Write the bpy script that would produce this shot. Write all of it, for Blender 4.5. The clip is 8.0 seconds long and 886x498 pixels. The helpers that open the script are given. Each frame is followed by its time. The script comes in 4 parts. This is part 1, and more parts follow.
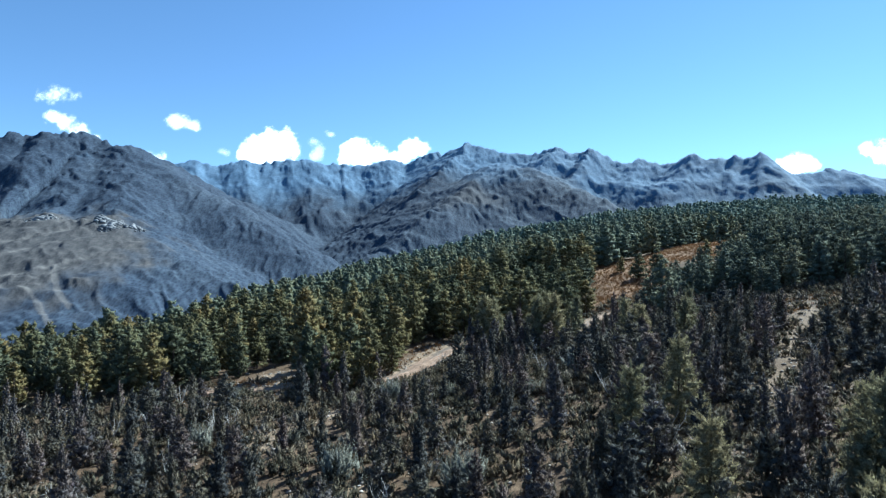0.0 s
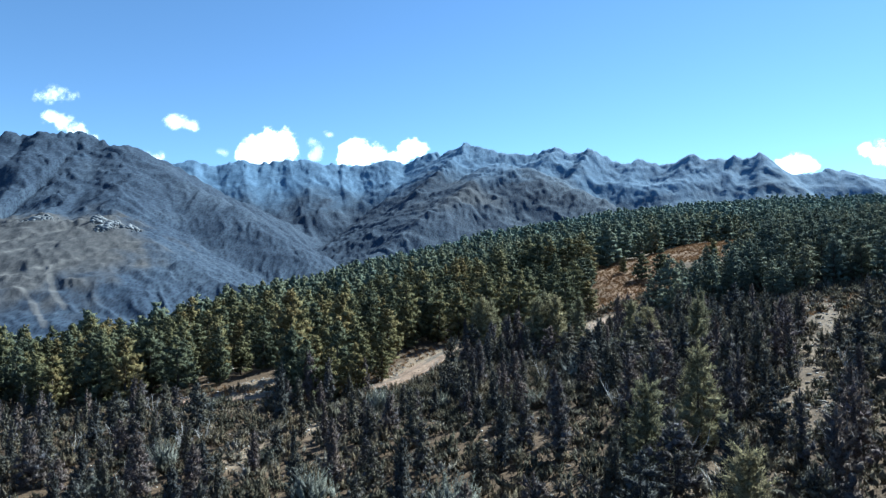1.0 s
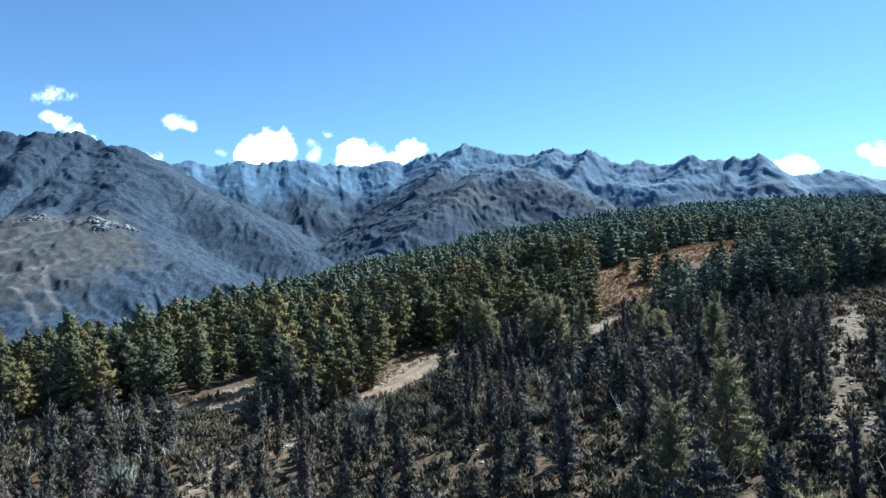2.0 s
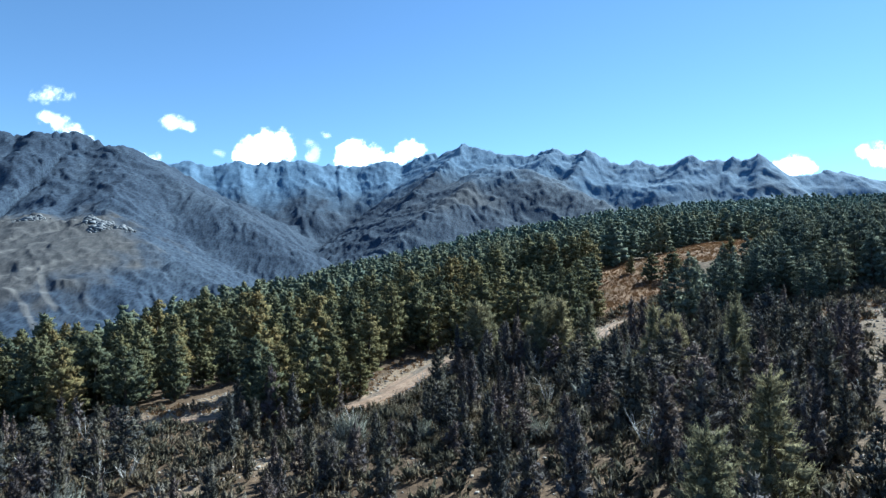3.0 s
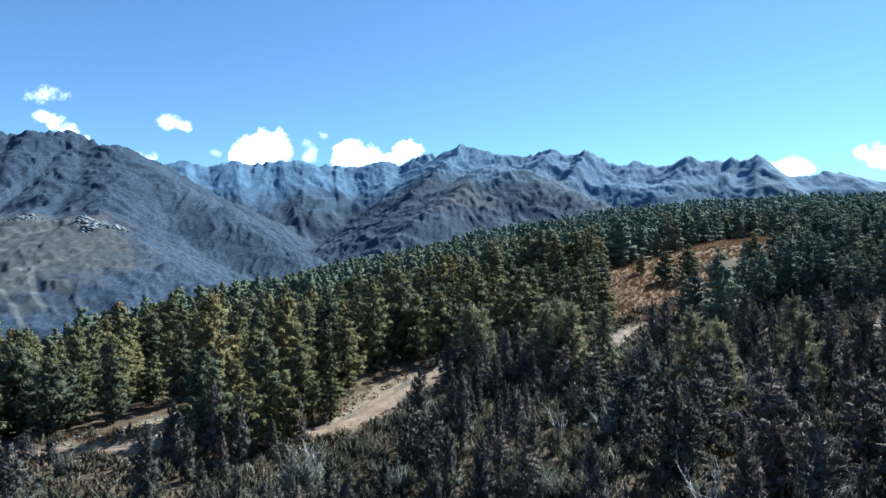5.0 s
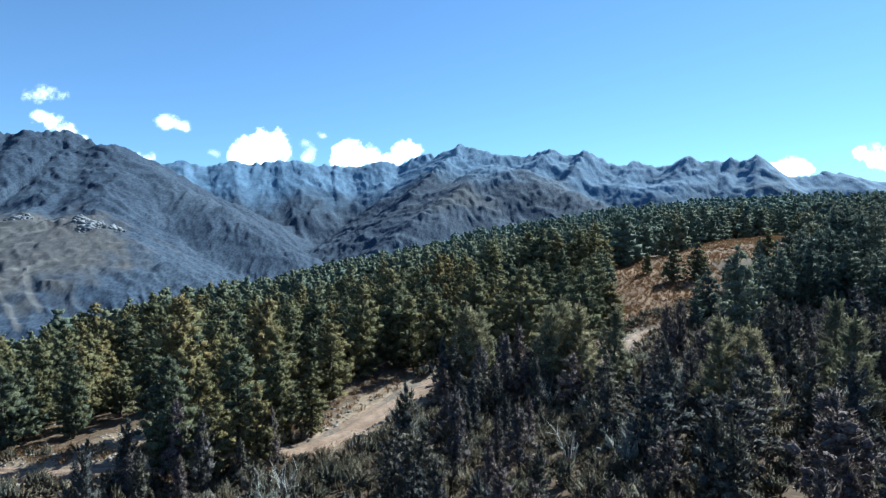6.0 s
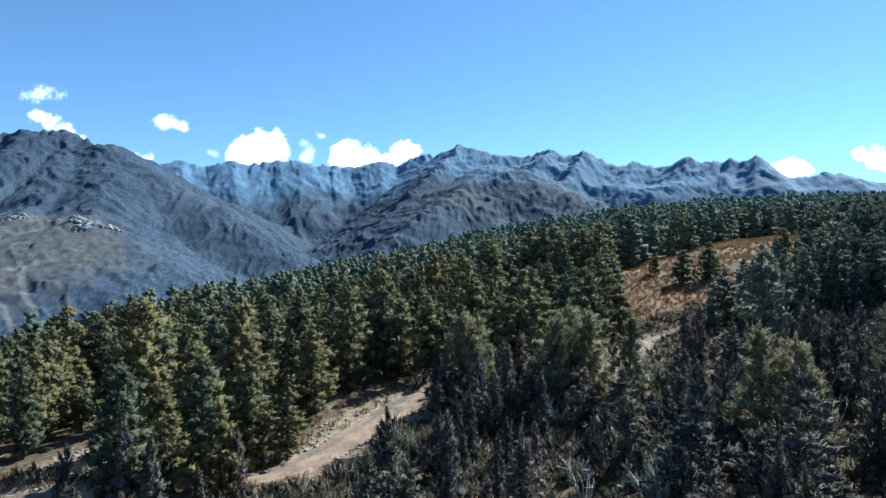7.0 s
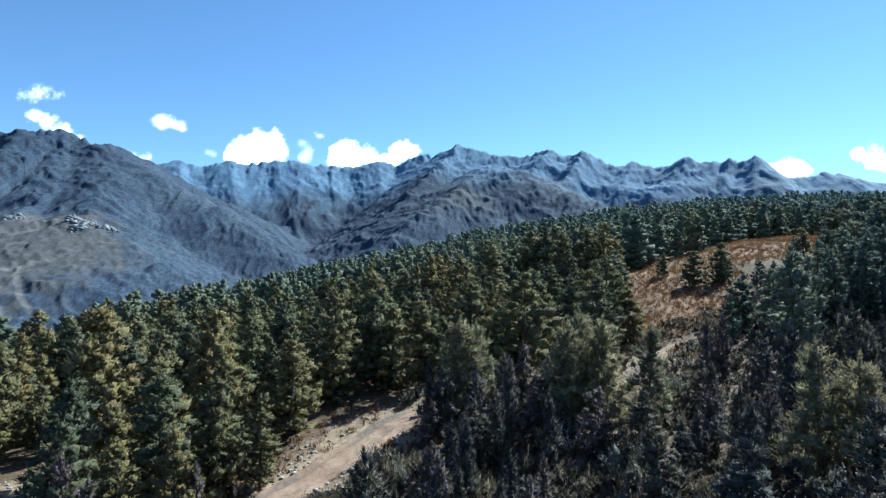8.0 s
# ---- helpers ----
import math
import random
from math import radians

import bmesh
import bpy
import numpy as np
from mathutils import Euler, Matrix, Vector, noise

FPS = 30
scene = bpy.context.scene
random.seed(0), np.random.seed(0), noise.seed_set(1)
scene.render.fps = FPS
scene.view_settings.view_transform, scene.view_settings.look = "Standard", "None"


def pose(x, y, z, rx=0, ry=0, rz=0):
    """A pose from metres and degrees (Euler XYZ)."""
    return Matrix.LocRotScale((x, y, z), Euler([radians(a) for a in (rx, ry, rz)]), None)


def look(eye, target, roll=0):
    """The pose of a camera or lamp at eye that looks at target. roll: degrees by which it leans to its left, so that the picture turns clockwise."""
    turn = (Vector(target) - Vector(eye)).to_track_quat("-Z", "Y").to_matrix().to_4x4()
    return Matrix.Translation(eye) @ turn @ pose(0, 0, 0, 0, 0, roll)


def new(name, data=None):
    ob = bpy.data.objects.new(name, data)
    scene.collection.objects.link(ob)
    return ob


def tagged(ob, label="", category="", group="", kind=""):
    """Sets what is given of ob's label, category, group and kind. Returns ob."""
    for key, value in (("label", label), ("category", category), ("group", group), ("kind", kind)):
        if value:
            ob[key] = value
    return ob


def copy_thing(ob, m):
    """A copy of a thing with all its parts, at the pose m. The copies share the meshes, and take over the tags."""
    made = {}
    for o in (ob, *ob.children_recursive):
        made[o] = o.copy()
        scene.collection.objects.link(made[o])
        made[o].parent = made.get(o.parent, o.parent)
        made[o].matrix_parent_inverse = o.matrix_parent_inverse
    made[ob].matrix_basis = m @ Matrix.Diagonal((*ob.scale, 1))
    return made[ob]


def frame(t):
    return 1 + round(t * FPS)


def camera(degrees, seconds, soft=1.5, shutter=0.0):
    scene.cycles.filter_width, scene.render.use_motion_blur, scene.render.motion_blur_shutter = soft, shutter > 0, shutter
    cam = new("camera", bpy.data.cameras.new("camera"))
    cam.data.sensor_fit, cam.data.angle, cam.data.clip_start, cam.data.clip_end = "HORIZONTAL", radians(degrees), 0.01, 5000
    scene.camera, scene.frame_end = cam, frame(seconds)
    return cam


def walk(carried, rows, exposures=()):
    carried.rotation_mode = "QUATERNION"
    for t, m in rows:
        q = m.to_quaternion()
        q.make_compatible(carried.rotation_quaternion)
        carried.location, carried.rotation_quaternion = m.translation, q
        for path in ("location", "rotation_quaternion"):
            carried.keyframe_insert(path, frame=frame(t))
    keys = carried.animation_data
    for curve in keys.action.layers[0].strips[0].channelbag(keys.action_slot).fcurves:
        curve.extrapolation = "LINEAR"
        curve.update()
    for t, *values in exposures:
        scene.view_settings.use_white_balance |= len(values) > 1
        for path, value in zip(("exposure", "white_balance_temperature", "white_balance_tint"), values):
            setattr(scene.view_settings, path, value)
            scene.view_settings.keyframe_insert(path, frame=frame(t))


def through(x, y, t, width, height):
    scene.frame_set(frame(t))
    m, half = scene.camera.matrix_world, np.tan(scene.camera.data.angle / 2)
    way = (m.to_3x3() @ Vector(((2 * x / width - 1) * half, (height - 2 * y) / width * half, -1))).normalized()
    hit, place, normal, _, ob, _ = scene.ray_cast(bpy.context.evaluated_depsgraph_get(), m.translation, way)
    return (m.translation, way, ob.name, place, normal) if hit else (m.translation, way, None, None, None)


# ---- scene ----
# ---- the camera: a drone gliding forward over the young pines ----
cam = camera(72.0, 8.0, soft=1.3)
EYE, TILT = 17.0, 2.0
PATH = [
    (0.0, 0.0, 0.0, 0.0, 0.0, 0.0, 0.0),
    (0.5, 0.37, 2.656, -0.085, -0.048, 0.02, -0.012),
    (1.0, 0.726, 5.267, -0.191, -0.101, 0.047, -0.026),
    (1.5, 1.017, 7.908, -0.357, -0.151, 0.085, -0.042),
    (3.0, 1.881, 16.133, -0.79, -0.303, 0.191, -0.086),
    (3.5, 2.133, 19.028, -0.982, -0.351, 0.216, -0.102),
    (4.0, 2.376, 21.915, -1.149, -0.407, 0.234, -0.121),
    (4.5, 2.667, 24.762, -1.293, -0.468, 0.253, -0.139),
    (6.0, 3.47, 33.334, -1.73, -0.622, 0.307, -0.178),
    (6.5, 3.771, 36.372, -1.809, -0.672, 0.334, -0.204),
    (7.0, 3.98, 39.241, -1.846, -0.724, 0.356, -0.226),
    (7.5, 4.181, 41.978, -1.811, -0.781, 0.372, -0.237),
    (8.0, 4.378, 44.747, -1.716, -0.846, 0.381, -0.24),
]
walk(cam, [(t, pose(0, 0, EYE, TILT) @ pose(x, y, z, 90 + pitch, roll, yaw)) for t, x, y, z, yaw, pitch, roll in PATH],
     exposures=[(0.0, 1.35, 5050.0, -5.0), (8.0, 1.35, 5050.0, -5.0)])

# ---- daylight: high mountain sky, sun to the right and a little ahead ----
SUN_AZIMUTH, SUN_ELEVATION = 46.0, 42.0
world = bpy.data.worlds.new("world")
scene.world = world
world.use_nodes = True
wn = world.node_tree.nodes
sky = wn.new("ShaderNodeTexSky")
sky.sky_type = "NISHITA"
sky.sun_disc = False
sky.sun_elevation, sky.sun_rotation = radians(SUN_ELEVATION), radians(SUN_AZIMUTH)
sky.altitude, sky.air_density, sky.dust_density, sky.ozone_density = 3000, 1.0, 0.1, 0.7
wn["Background"].inputs["Strength"].default_value = 0.0706
world.node_tree.links.new(sky.outputs[0], wn["Background"].inputs["Color"])

sun = new("sun", bpy.data.lights.new("sun", "SUN"))
sun.data.energy, sun.data.angle, sun.data.color = 5.0, radians(0.53), (1.0, 0.93, 0.82)
sun_way = Vector((math.sin(radians(SUN_AZIMUTH)) * math.cos(radians(SUN_ELEVATION)),
                  math.cos(radians(SUN_AZIMUTH)) * math.cos(radians(SUN_ELEVATION)), math.sin(radians(SUN_ELEVATION))))
sun.matrix_world = look(sun_way * 300, (0, 0, 0))



# ---- noise and mesh helpers ----
def lattice(ix, iy, seed):
    h = (ix.astype(np.int64) * 374761393 + iy.astype(np.int64) * 668265263 + seed * 982451653) & 0xFFFFFFFF
    h = ((h ^ (h >> 13)) * 1274126177) & 0xFFFFFFFF
    h = h ^ (h >> 16)
    return (h & 0xFFFFFF) / float(0xFFFFFF)


def value_noise(x, y, size, seed):
    """Smooth noise from -1 to 1 with features of the given size in metres."""
    x, y = np.asarray(x, float) / size, np.asarray(y, float) / size
    ix, iy = np.floor(x), np.floor(y)
    fx, fy = x - ix, y - iy
    fx, fy = fx * fx * fx * (fx * (fx * 6 - 15) + 10), fy * fy * fy * (fy * (fy * 6 - 15) + 10)
    a, b = lattice(ix, iy, seed), lattice(ix + 1, iy, seed)
    c, d = lattice(ix, iy + 1, seed), lattice(ix + 1, iy + 1, seed)
    return 2 * ((a * (1 - fx) + b * fx) * (1 - fy) + (c * (1 - fx) + d * fx) * fy) - 1


def ridged(x, y, size, octaves, seed):
    """Eroded noise: sharp ridges with gullies between, from about 0 to 1."""
    total, weight, amp = 0.0, 1.0, 1.0
    norm = 0.0
    for k in range(octaves):
        turn = 0.7 * k + 0.3
        u, w = x * math.cos(turn) + y * math.sin(turn), -x * math.sin(turn) + y * math.cos(turn)
        n = 1 - np.abs(value_noise(u, w, size, seed + k))
        n = n * n * weight
        total, norm = total + amp * n, norm + amp
        weight = np.clip(n * 1.6, 0, 1)
        size, amp = size * 0.5, amp * 0.55
    return total / norm


def smooth(a, b, x):
    t = np.clip((x - a) / (b - a), 0, 1)
    return t * t * (3 - 2 * t)


def along(x, y, line):
    """Distance to a polyline in plan, the third number of its points at the nearest place, and the run up to there."""
    run, total = np.zeros(np.shape(x)), 0.0
    best = np.full(np.shape(x), 1e9)
    value = np.zeros(np.shape(x))
    for (ax, ay, az), (bx, by, bz) in zip(line, line[1:]):
        dx, dy = bx - ax, by - ay
        s = np.clip(((x - ax) * dx + (y - ay) * dy) / (dx * dx + dy * dy), 0, 1)
        d = np.hypot(x - ax - s * dx, y - ay - s * dy)
        nearer = d < best
        long = math.hypot(dx, dy)
        best, value, run = np.where(nearer, d, best), np.where(nearer, az + s * (bz - az), value), np.where(nearer, total + s * long, run)
        total += long
    return best, value, run


def mesh_from(name, verts, faces, attributes=None, shade=False, normals=None):
    """A mesh from arrays; faces all have the same number of corners. attributes: name and one number a vertex."""
    me = bpy.data.meshes.new(name)
    verts, faces = np.asarray(verts, np.float32), np.asarray(faces, np.int32)
    n, k = faces.shape
    me.vertices.add(len(verts))
    me.vertices.foreach_set("co", verts.ravel())
    me.loops.add(n * k)
    me.loops.foreach_set("vertex_index", faces.ravel())
    me.polygons.add(n)
    me.polygons.foreach_set("loop_start", np.arange(0, n * k, k, dtype=np.int32))
    if shade:
        me.polygons.foreach_set("use_smooth", np.ones(n, bool))
    for key, values in (attributes or {}).items():
        me.attributes.new(key, "FLOAT", "POINT").data.foreach_set("value", np.asarray(values, np.float32))
    me.update(calc_edges=True)
    if normals is not None:
        me.normals_split_custom_set_from_vertices(np.asarray(normals, np.float32))
    return me


def part(name, me, material, parent=None, label=""):
    ob = new(name, me)
    if not me.materials:
        me.materials.append(material)
    if parent is not None:
        ob.parent = parent
    return tagged(ob, label)


# ---- materials ----
def nodes_of(name):
    m = bpy.data.materials.new(name)
    m.use_nodes = True
    nt = m.node_tree
    return m, nt, nt.nodes["Principled BSDF"]


def add(nt, kind, **inputs):
    n = nt.nodes.new(kind)
    for key, value in inputs.items():
        n.inputs[key.replace("_", " ")].default_value = value
    return n


def noise_node(nt, scale, detail=6.0, rough=0.6, coords=None):
    n = add(nt, "ShaderNodeTexNoise", Scale=scale, Detail=detail, Roughness=rough)
    if coords is not None:
        nt.links.new(coords, n.inputs["Vector"])
    return n.outputs["Fac"]


def ramp(nt, fac, stops):
    r = nt.nodes.new("ShaderNodeValToRGB")
    nt.links.new(fac, r.inputs["Fac"])
    r.color_ramp.elements[0].position, r.color_ramp.elements[-1].position = stops[0][0], stops[-1][0]
    r.color_ramp.elements[0].color, r.color_ramp.elements[-1].color = (*stops[0][1], 1), (*stops[-1][1], 1)
    for position, colour in stops[1:-1]:
        r.color_ramp.elements.new(position).color = (*colour, 1)
    return r.outputs["Color"]


def mix(nt, fac, a, b, blend="MIX"):
    m = nt.nodes.new("ShaderNodeMix")
    m.data_type, m.blend_type = "RGBA", blend
    for socket, value in ((m.inputs["Factor"], fac), (m.inputs["A"], a), (m.inputs["B"], b)):
        if isinstance(value, (int, float)):
            socket.default_value = value
        elif isinstance(value, tuple):
            socket.default_value = (*value, 1)
        else:
            nt.links.new(value, socket)
    return m.outputs["Result"]


def maths(nt, op, a, b=0.0, c=None):
    m = nt.nodes.new("ShaderNodeMath")
    m.operation = op
    for socket, value in zip(m.inputs, (a, b) if c is None else (a, b, c)):
        if isinstance(value, (int, float)):
            socket.default_value = value
        else:
            nt.links.new(value, socket)
    return m.outputs[0]


def attribute(nt, name):
    a = nt.nodes.new("ShaderNodeAttribute")
    a.attribute_name = name
    return a.outputs["Fac"]


def bump(nt, shader, height, strength, distance):
    b = add(nt, "ShaderNodeBump", Strength=strength, Distance=distance)
    nt.links.new(height, b.inputs["Height"])
    nt.links.new(b.outputs[0], shader.inputs["Normal"])


def position(nt):
    return nt.nodes.new("ShaderNodeNewGeometry").outputs["Position"]


def foliage(name, stops, tint_from="object", through=0.26, rough=0.85, grain=7.0):
    """Leaves and needles: colour by tree and by tuft, some light passing through."""
    m, nt, shader = nodes_of(name)
    if tint_from == "object":
        tint = nt.nodes.new("ShaderNodeObjectInfo").outputs["Random"]
    else:
        tint = attribute(nt, "tint")
    fac = maths(nt, "ADD", maths(nt, "MULTIPLY", tint, 0.74), maths(nt, "MULTIPLY", attribute(nt, "clump"), 0.26))
    coords = nt.nodes.new("ShaderNodeTexCoord").outputs["Object"]
    needles = noise_node(nt, grain, 3.0, 0.65, coords)
    # noise paints the dark of gaps between needles into the colour
    colour = mix(nt, 1.0, ramp(nt, fac, stops), ramp(nt, needles, [(0.32, (0.42, 0.44, 0.46)), (0.52, (1.0, 1.0, 1.0)), (0.70, (1.6, 1.55, 1.42))]), "MULTIPLY")
    bump(nt, shader, needles, 0.9, 0.16)
    nt.links.new(colour, shader.inputs["Base Color"])
    shader.inputs["Roughness"].default_value = rough
    shader.inputs["Specular IOR Level"].default_value = 0.06
    glow = nt.nodes.new("ShaderNodeBsdfTranslucent")
    nt.links.new(colour, glow.inputs["Color"])
    both = nt.nodes.new("ShaderNodeMixShader")
    both.inputs[0].default_value = through
    nt.links.new(shader.outputs[0], both.inputs[1])
    nt.links.new(glow.outputs[0], both.inputs[2])
    nt.links.new(both.outputs[0], nt.nodes["Material Output"].inputs["Surface"])
    return m


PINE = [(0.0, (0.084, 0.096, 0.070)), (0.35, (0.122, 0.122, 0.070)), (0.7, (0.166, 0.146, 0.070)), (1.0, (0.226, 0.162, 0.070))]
# grove needles raised and cooled, so the colour carries the haze over them
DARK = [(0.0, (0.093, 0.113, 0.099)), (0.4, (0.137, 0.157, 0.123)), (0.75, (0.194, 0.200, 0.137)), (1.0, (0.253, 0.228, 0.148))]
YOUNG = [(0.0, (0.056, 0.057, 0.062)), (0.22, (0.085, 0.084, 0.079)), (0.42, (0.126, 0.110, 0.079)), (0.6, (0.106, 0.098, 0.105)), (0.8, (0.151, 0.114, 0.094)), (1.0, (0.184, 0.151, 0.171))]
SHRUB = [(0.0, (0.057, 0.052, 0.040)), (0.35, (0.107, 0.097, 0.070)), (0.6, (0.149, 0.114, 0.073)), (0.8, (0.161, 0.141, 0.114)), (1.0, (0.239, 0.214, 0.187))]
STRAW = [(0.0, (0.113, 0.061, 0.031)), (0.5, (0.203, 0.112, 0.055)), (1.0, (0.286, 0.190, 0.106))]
# far crowns are lighter and bluer: haze painted into the needle colour
HAZY_PINE = [(0.0, (0.111, 0.156, 0.144)), (0.35, (0.155, 0.193, 0.157)), (0.7, (0.204, 0.215, 0.139)), (1.0, (0.253, 0.220, 0.130))]
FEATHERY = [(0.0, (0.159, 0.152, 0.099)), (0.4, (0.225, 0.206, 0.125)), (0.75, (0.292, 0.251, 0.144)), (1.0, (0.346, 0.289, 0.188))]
# woods at middle distance take half of the painted haze tint
HALF_HAZY_PINE = [(a[0], tuple(round(0.5 * (p + q), 3) for p, q in zip(a[1], b[1]))) for a, b in zip(PINE, HAZY_PINE)]
PALE = [(0.0, (0.150, 0.148, 0.118)), (0.5, (0.205, 0.204, 0.172)), (1.0, (0.260, 0.256, 0.232))]
pine_needles = foliage("pine_needles", PINE)
pine_needles_woods = foliage("pine_needles_woods", HALF_HAZY_PINE, "attribute")
hazy_pine_needles = foliage("hazy_pine_needles", HAZY_PINE, "attribute", grain=3.0)
feathery_needles = foliage("feathery_needles", FEATHERY, through=0.34)
young_needles = foliage("young_pine_needles", YOUNG, through=0.14)
young_needles_woods = foliage("young_pine_needles_woods", YOUNG, "attribute", through=0.14)
dark_needles = foliage("dark_pine_needles", DARK)
straw = foliage("dry_grass", STRAW, "attribute")
shrub_leaves = foliage("shrub_leaves", SHRUB)
pale_leaves = foliage("pale_shrub_leaves", PALE, through=0.3)
shrub_leaves_scrub = foliage("shrub_leaves_scrub", SHRUB, "attribute")


def make_bark():
    m, nt, shader = nodes_of("bark")
    pos = position(nt)
    grain = noise_node(nt, 9.0, coords=pos)
    nt.links.new(ramp(nt, grain, [(0.3, (0.035, 0.026, 0.02)), (0.7, (0.13, 0.10, 0.08))]), shader.inputs["Base Color"])
    shader.inputs["Roughness"].default_value = 0.9
    bump(nt, shader, grain, 0.6, 0.03)
    return m


def make_ground():
    """One material for the whole land: needle litter and stones near, dry grass in clearings, scrub and rock far up,
    both tinted blue in place of haze.
    """
    m, nt, shader = nodes_of("mountain_ground")
    pos = position(nt)
    fine, mid = noise_node(nt, 1.6, 8, 0.7, pos), noise_node(nt, 0.16, 6, 0.6, pos)
    litter = ramp(nt, fine, [(0.30, (0.048, 0.030, 0.020)), (0.55, (0.104, 0.068, 0.041)), (0.75, (0.251, 0.170, 0.107))])
    grass = ramp(nt, maths(nt, "ADD", maths(nt, "MULTIPLY", fine, 0.55), maths(nt, "MULTIPLY", mid, 0.45)),
                 [(0.33, (0.079, 0.052, 0.035)), (0.48, (0.180, 0.105, 0.059)), (0.60, (0.234, 0.142, 0.081)), (0.70, (0.279, 0.202, 0.143))])
    near = mix(nt, attribute(nt, "meadow"), litter, grass)
    near = mix(nt, attribute(nt, "bare"), near, ramp(nt, fine, [(0.3, (0.17, 0.118, 0.076)), (0.7, (0.37, 0.275, 0.19))]))
    fall = nt.nodes.new("ShaderNodeMapping")  # rills and thickets run down the slopes
    fall.inputs["Scale"].default_value = (1.0, 0.45, 0.62)
    nt.links.new(pos, fall.inputs["Vector"])
    slope = fall.outputs[0]
    broad, streak = noise_node(nt, 0.009, 8, 0.65, pos), noise_node(nt, 0.13, 9, 0.70, slope)
    clumps = nt.nodes.new("ShaderNodeTexVoronoi")
    clumps.inputs["Scale"].default_value = 0.26
    nt.links.new(slope, clumps.inputs["Vector"])
    scrubby = maths(nt, "ADD", maths(nt, "MULTIPLY", streak, 0.62), maths(nt, "MULTIPLY", clumps.outputs["Distance"], 0.46))
    # haze is painted in: scrub and rock colours are shifted towards blue
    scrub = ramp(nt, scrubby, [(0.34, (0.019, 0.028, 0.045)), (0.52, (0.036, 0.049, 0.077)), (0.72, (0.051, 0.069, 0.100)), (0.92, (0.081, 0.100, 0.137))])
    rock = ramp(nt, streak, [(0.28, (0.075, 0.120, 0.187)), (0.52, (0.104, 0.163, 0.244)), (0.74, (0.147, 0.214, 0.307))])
    patches = noise_node(nt, 0.0065, 6, 0.6, pos)
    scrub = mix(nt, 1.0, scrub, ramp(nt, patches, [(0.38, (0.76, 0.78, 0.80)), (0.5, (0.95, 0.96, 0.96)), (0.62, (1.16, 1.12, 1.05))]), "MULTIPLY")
    ledges = nt.nodes.new("ShaderNodeMapping")
    ledges.inputs["Scale"].default_value = (0.016, 0.010, 0.026)
    ledges.inputs["Rotation"].default_value = (0.25, 0.15, 0.0)
    nt.links.new(pos, ledges.inputs["Vector"])
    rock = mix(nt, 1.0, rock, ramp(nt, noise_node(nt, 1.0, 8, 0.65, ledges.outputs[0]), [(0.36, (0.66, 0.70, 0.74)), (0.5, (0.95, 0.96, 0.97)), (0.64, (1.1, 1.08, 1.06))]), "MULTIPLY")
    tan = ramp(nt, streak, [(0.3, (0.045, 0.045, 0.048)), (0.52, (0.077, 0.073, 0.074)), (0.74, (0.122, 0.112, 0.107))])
    stony = maths(nt, "MULTIPLY", attribute(nt, "stony"), 1.0)
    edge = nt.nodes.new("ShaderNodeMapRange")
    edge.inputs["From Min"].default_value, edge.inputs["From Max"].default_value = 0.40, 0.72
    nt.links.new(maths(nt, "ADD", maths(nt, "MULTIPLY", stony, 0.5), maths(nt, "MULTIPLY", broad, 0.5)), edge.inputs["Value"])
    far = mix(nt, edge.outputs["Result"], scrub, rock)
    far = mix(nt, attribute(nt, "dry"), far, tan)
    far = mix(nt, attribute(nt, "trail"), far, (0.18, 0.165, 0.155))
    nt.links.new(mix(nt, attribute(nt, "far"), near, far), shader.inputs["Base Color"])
    shader.inputs["Roughness"].default_value = 0.95
    shader.inputs["Specular IOR Level"].default_value = 0.15
    crags = nt.nodes.new("ShaderNodeTexNoise")
    crags.noise_type = "RIDGED_MULTIFRACTAL"
    for key, value in (("Scale", 0.030), ("Detail", 5.0), ("Roughness", 0.62), ("Offset", 1.0), ("Gain", 2.0)):
        crags.inputs[key].default_value = value
    nt.links.new(slope, crags.inputs["Vector"])
    rough_slope = maths(nt, "ADD", maths(nt, "MULTIPLY", crags.outputs["Fac"], 0.26), maths(nt, "MULTIPLY", noise_node(nt, 0.05, 7, 0.66, slope), 1.2))
    height = mix(nt, attribute(nt, "far"), fine, rough_slope)
    b = add(nt, "ShaderNodeBump", Strength=0.42)
    spread = maths(nt, "ADD", maths(nt, "MULTIPLY", attribute(nt, "far"), 4.0), 0.25)
    nt.links.new(spread, b.inputs["Distance"])
    nt.links.new(height, b.inputs["Height"])
    nt.links.new(b.outputs[0], shader.inputs["Normal"])
    return m


def make_road():
    m, nt, shader = nodes_of("dirt_track")
    pos = position(nt)
    fine, mid = noise_node(nt, 3.0, 8, 0.7, pos), noise_node(nt, 0.5, 5, 0.6, pos)
    earth = ramp(nt, maths(nt, "ADD", maths(nt, "MULTIPLY", fine, 0.5), maths(nt, "MULTIPLY", mid, 0.5)),
                 [(0.35, (0.139, 0.083, 0.051)), (0.5, (0.230, 0.142, 0.090)), (0.65, (0.312, 0.214, 0.147))])
    rut = ramp(nt, fine, [(0.35, (0.075, 0.052, 0.036)), (0.65, (0.175, 0.128, 0.092))])
    nt.links.new(mix(nt, attribute(nt, "rut"), earth, rut), shader.inputs["Base Color"])
    shader.inputs["Roughness"].default_value = 0.95
    bump(nt, shader, fine, 0.8, 0.12)
    return m


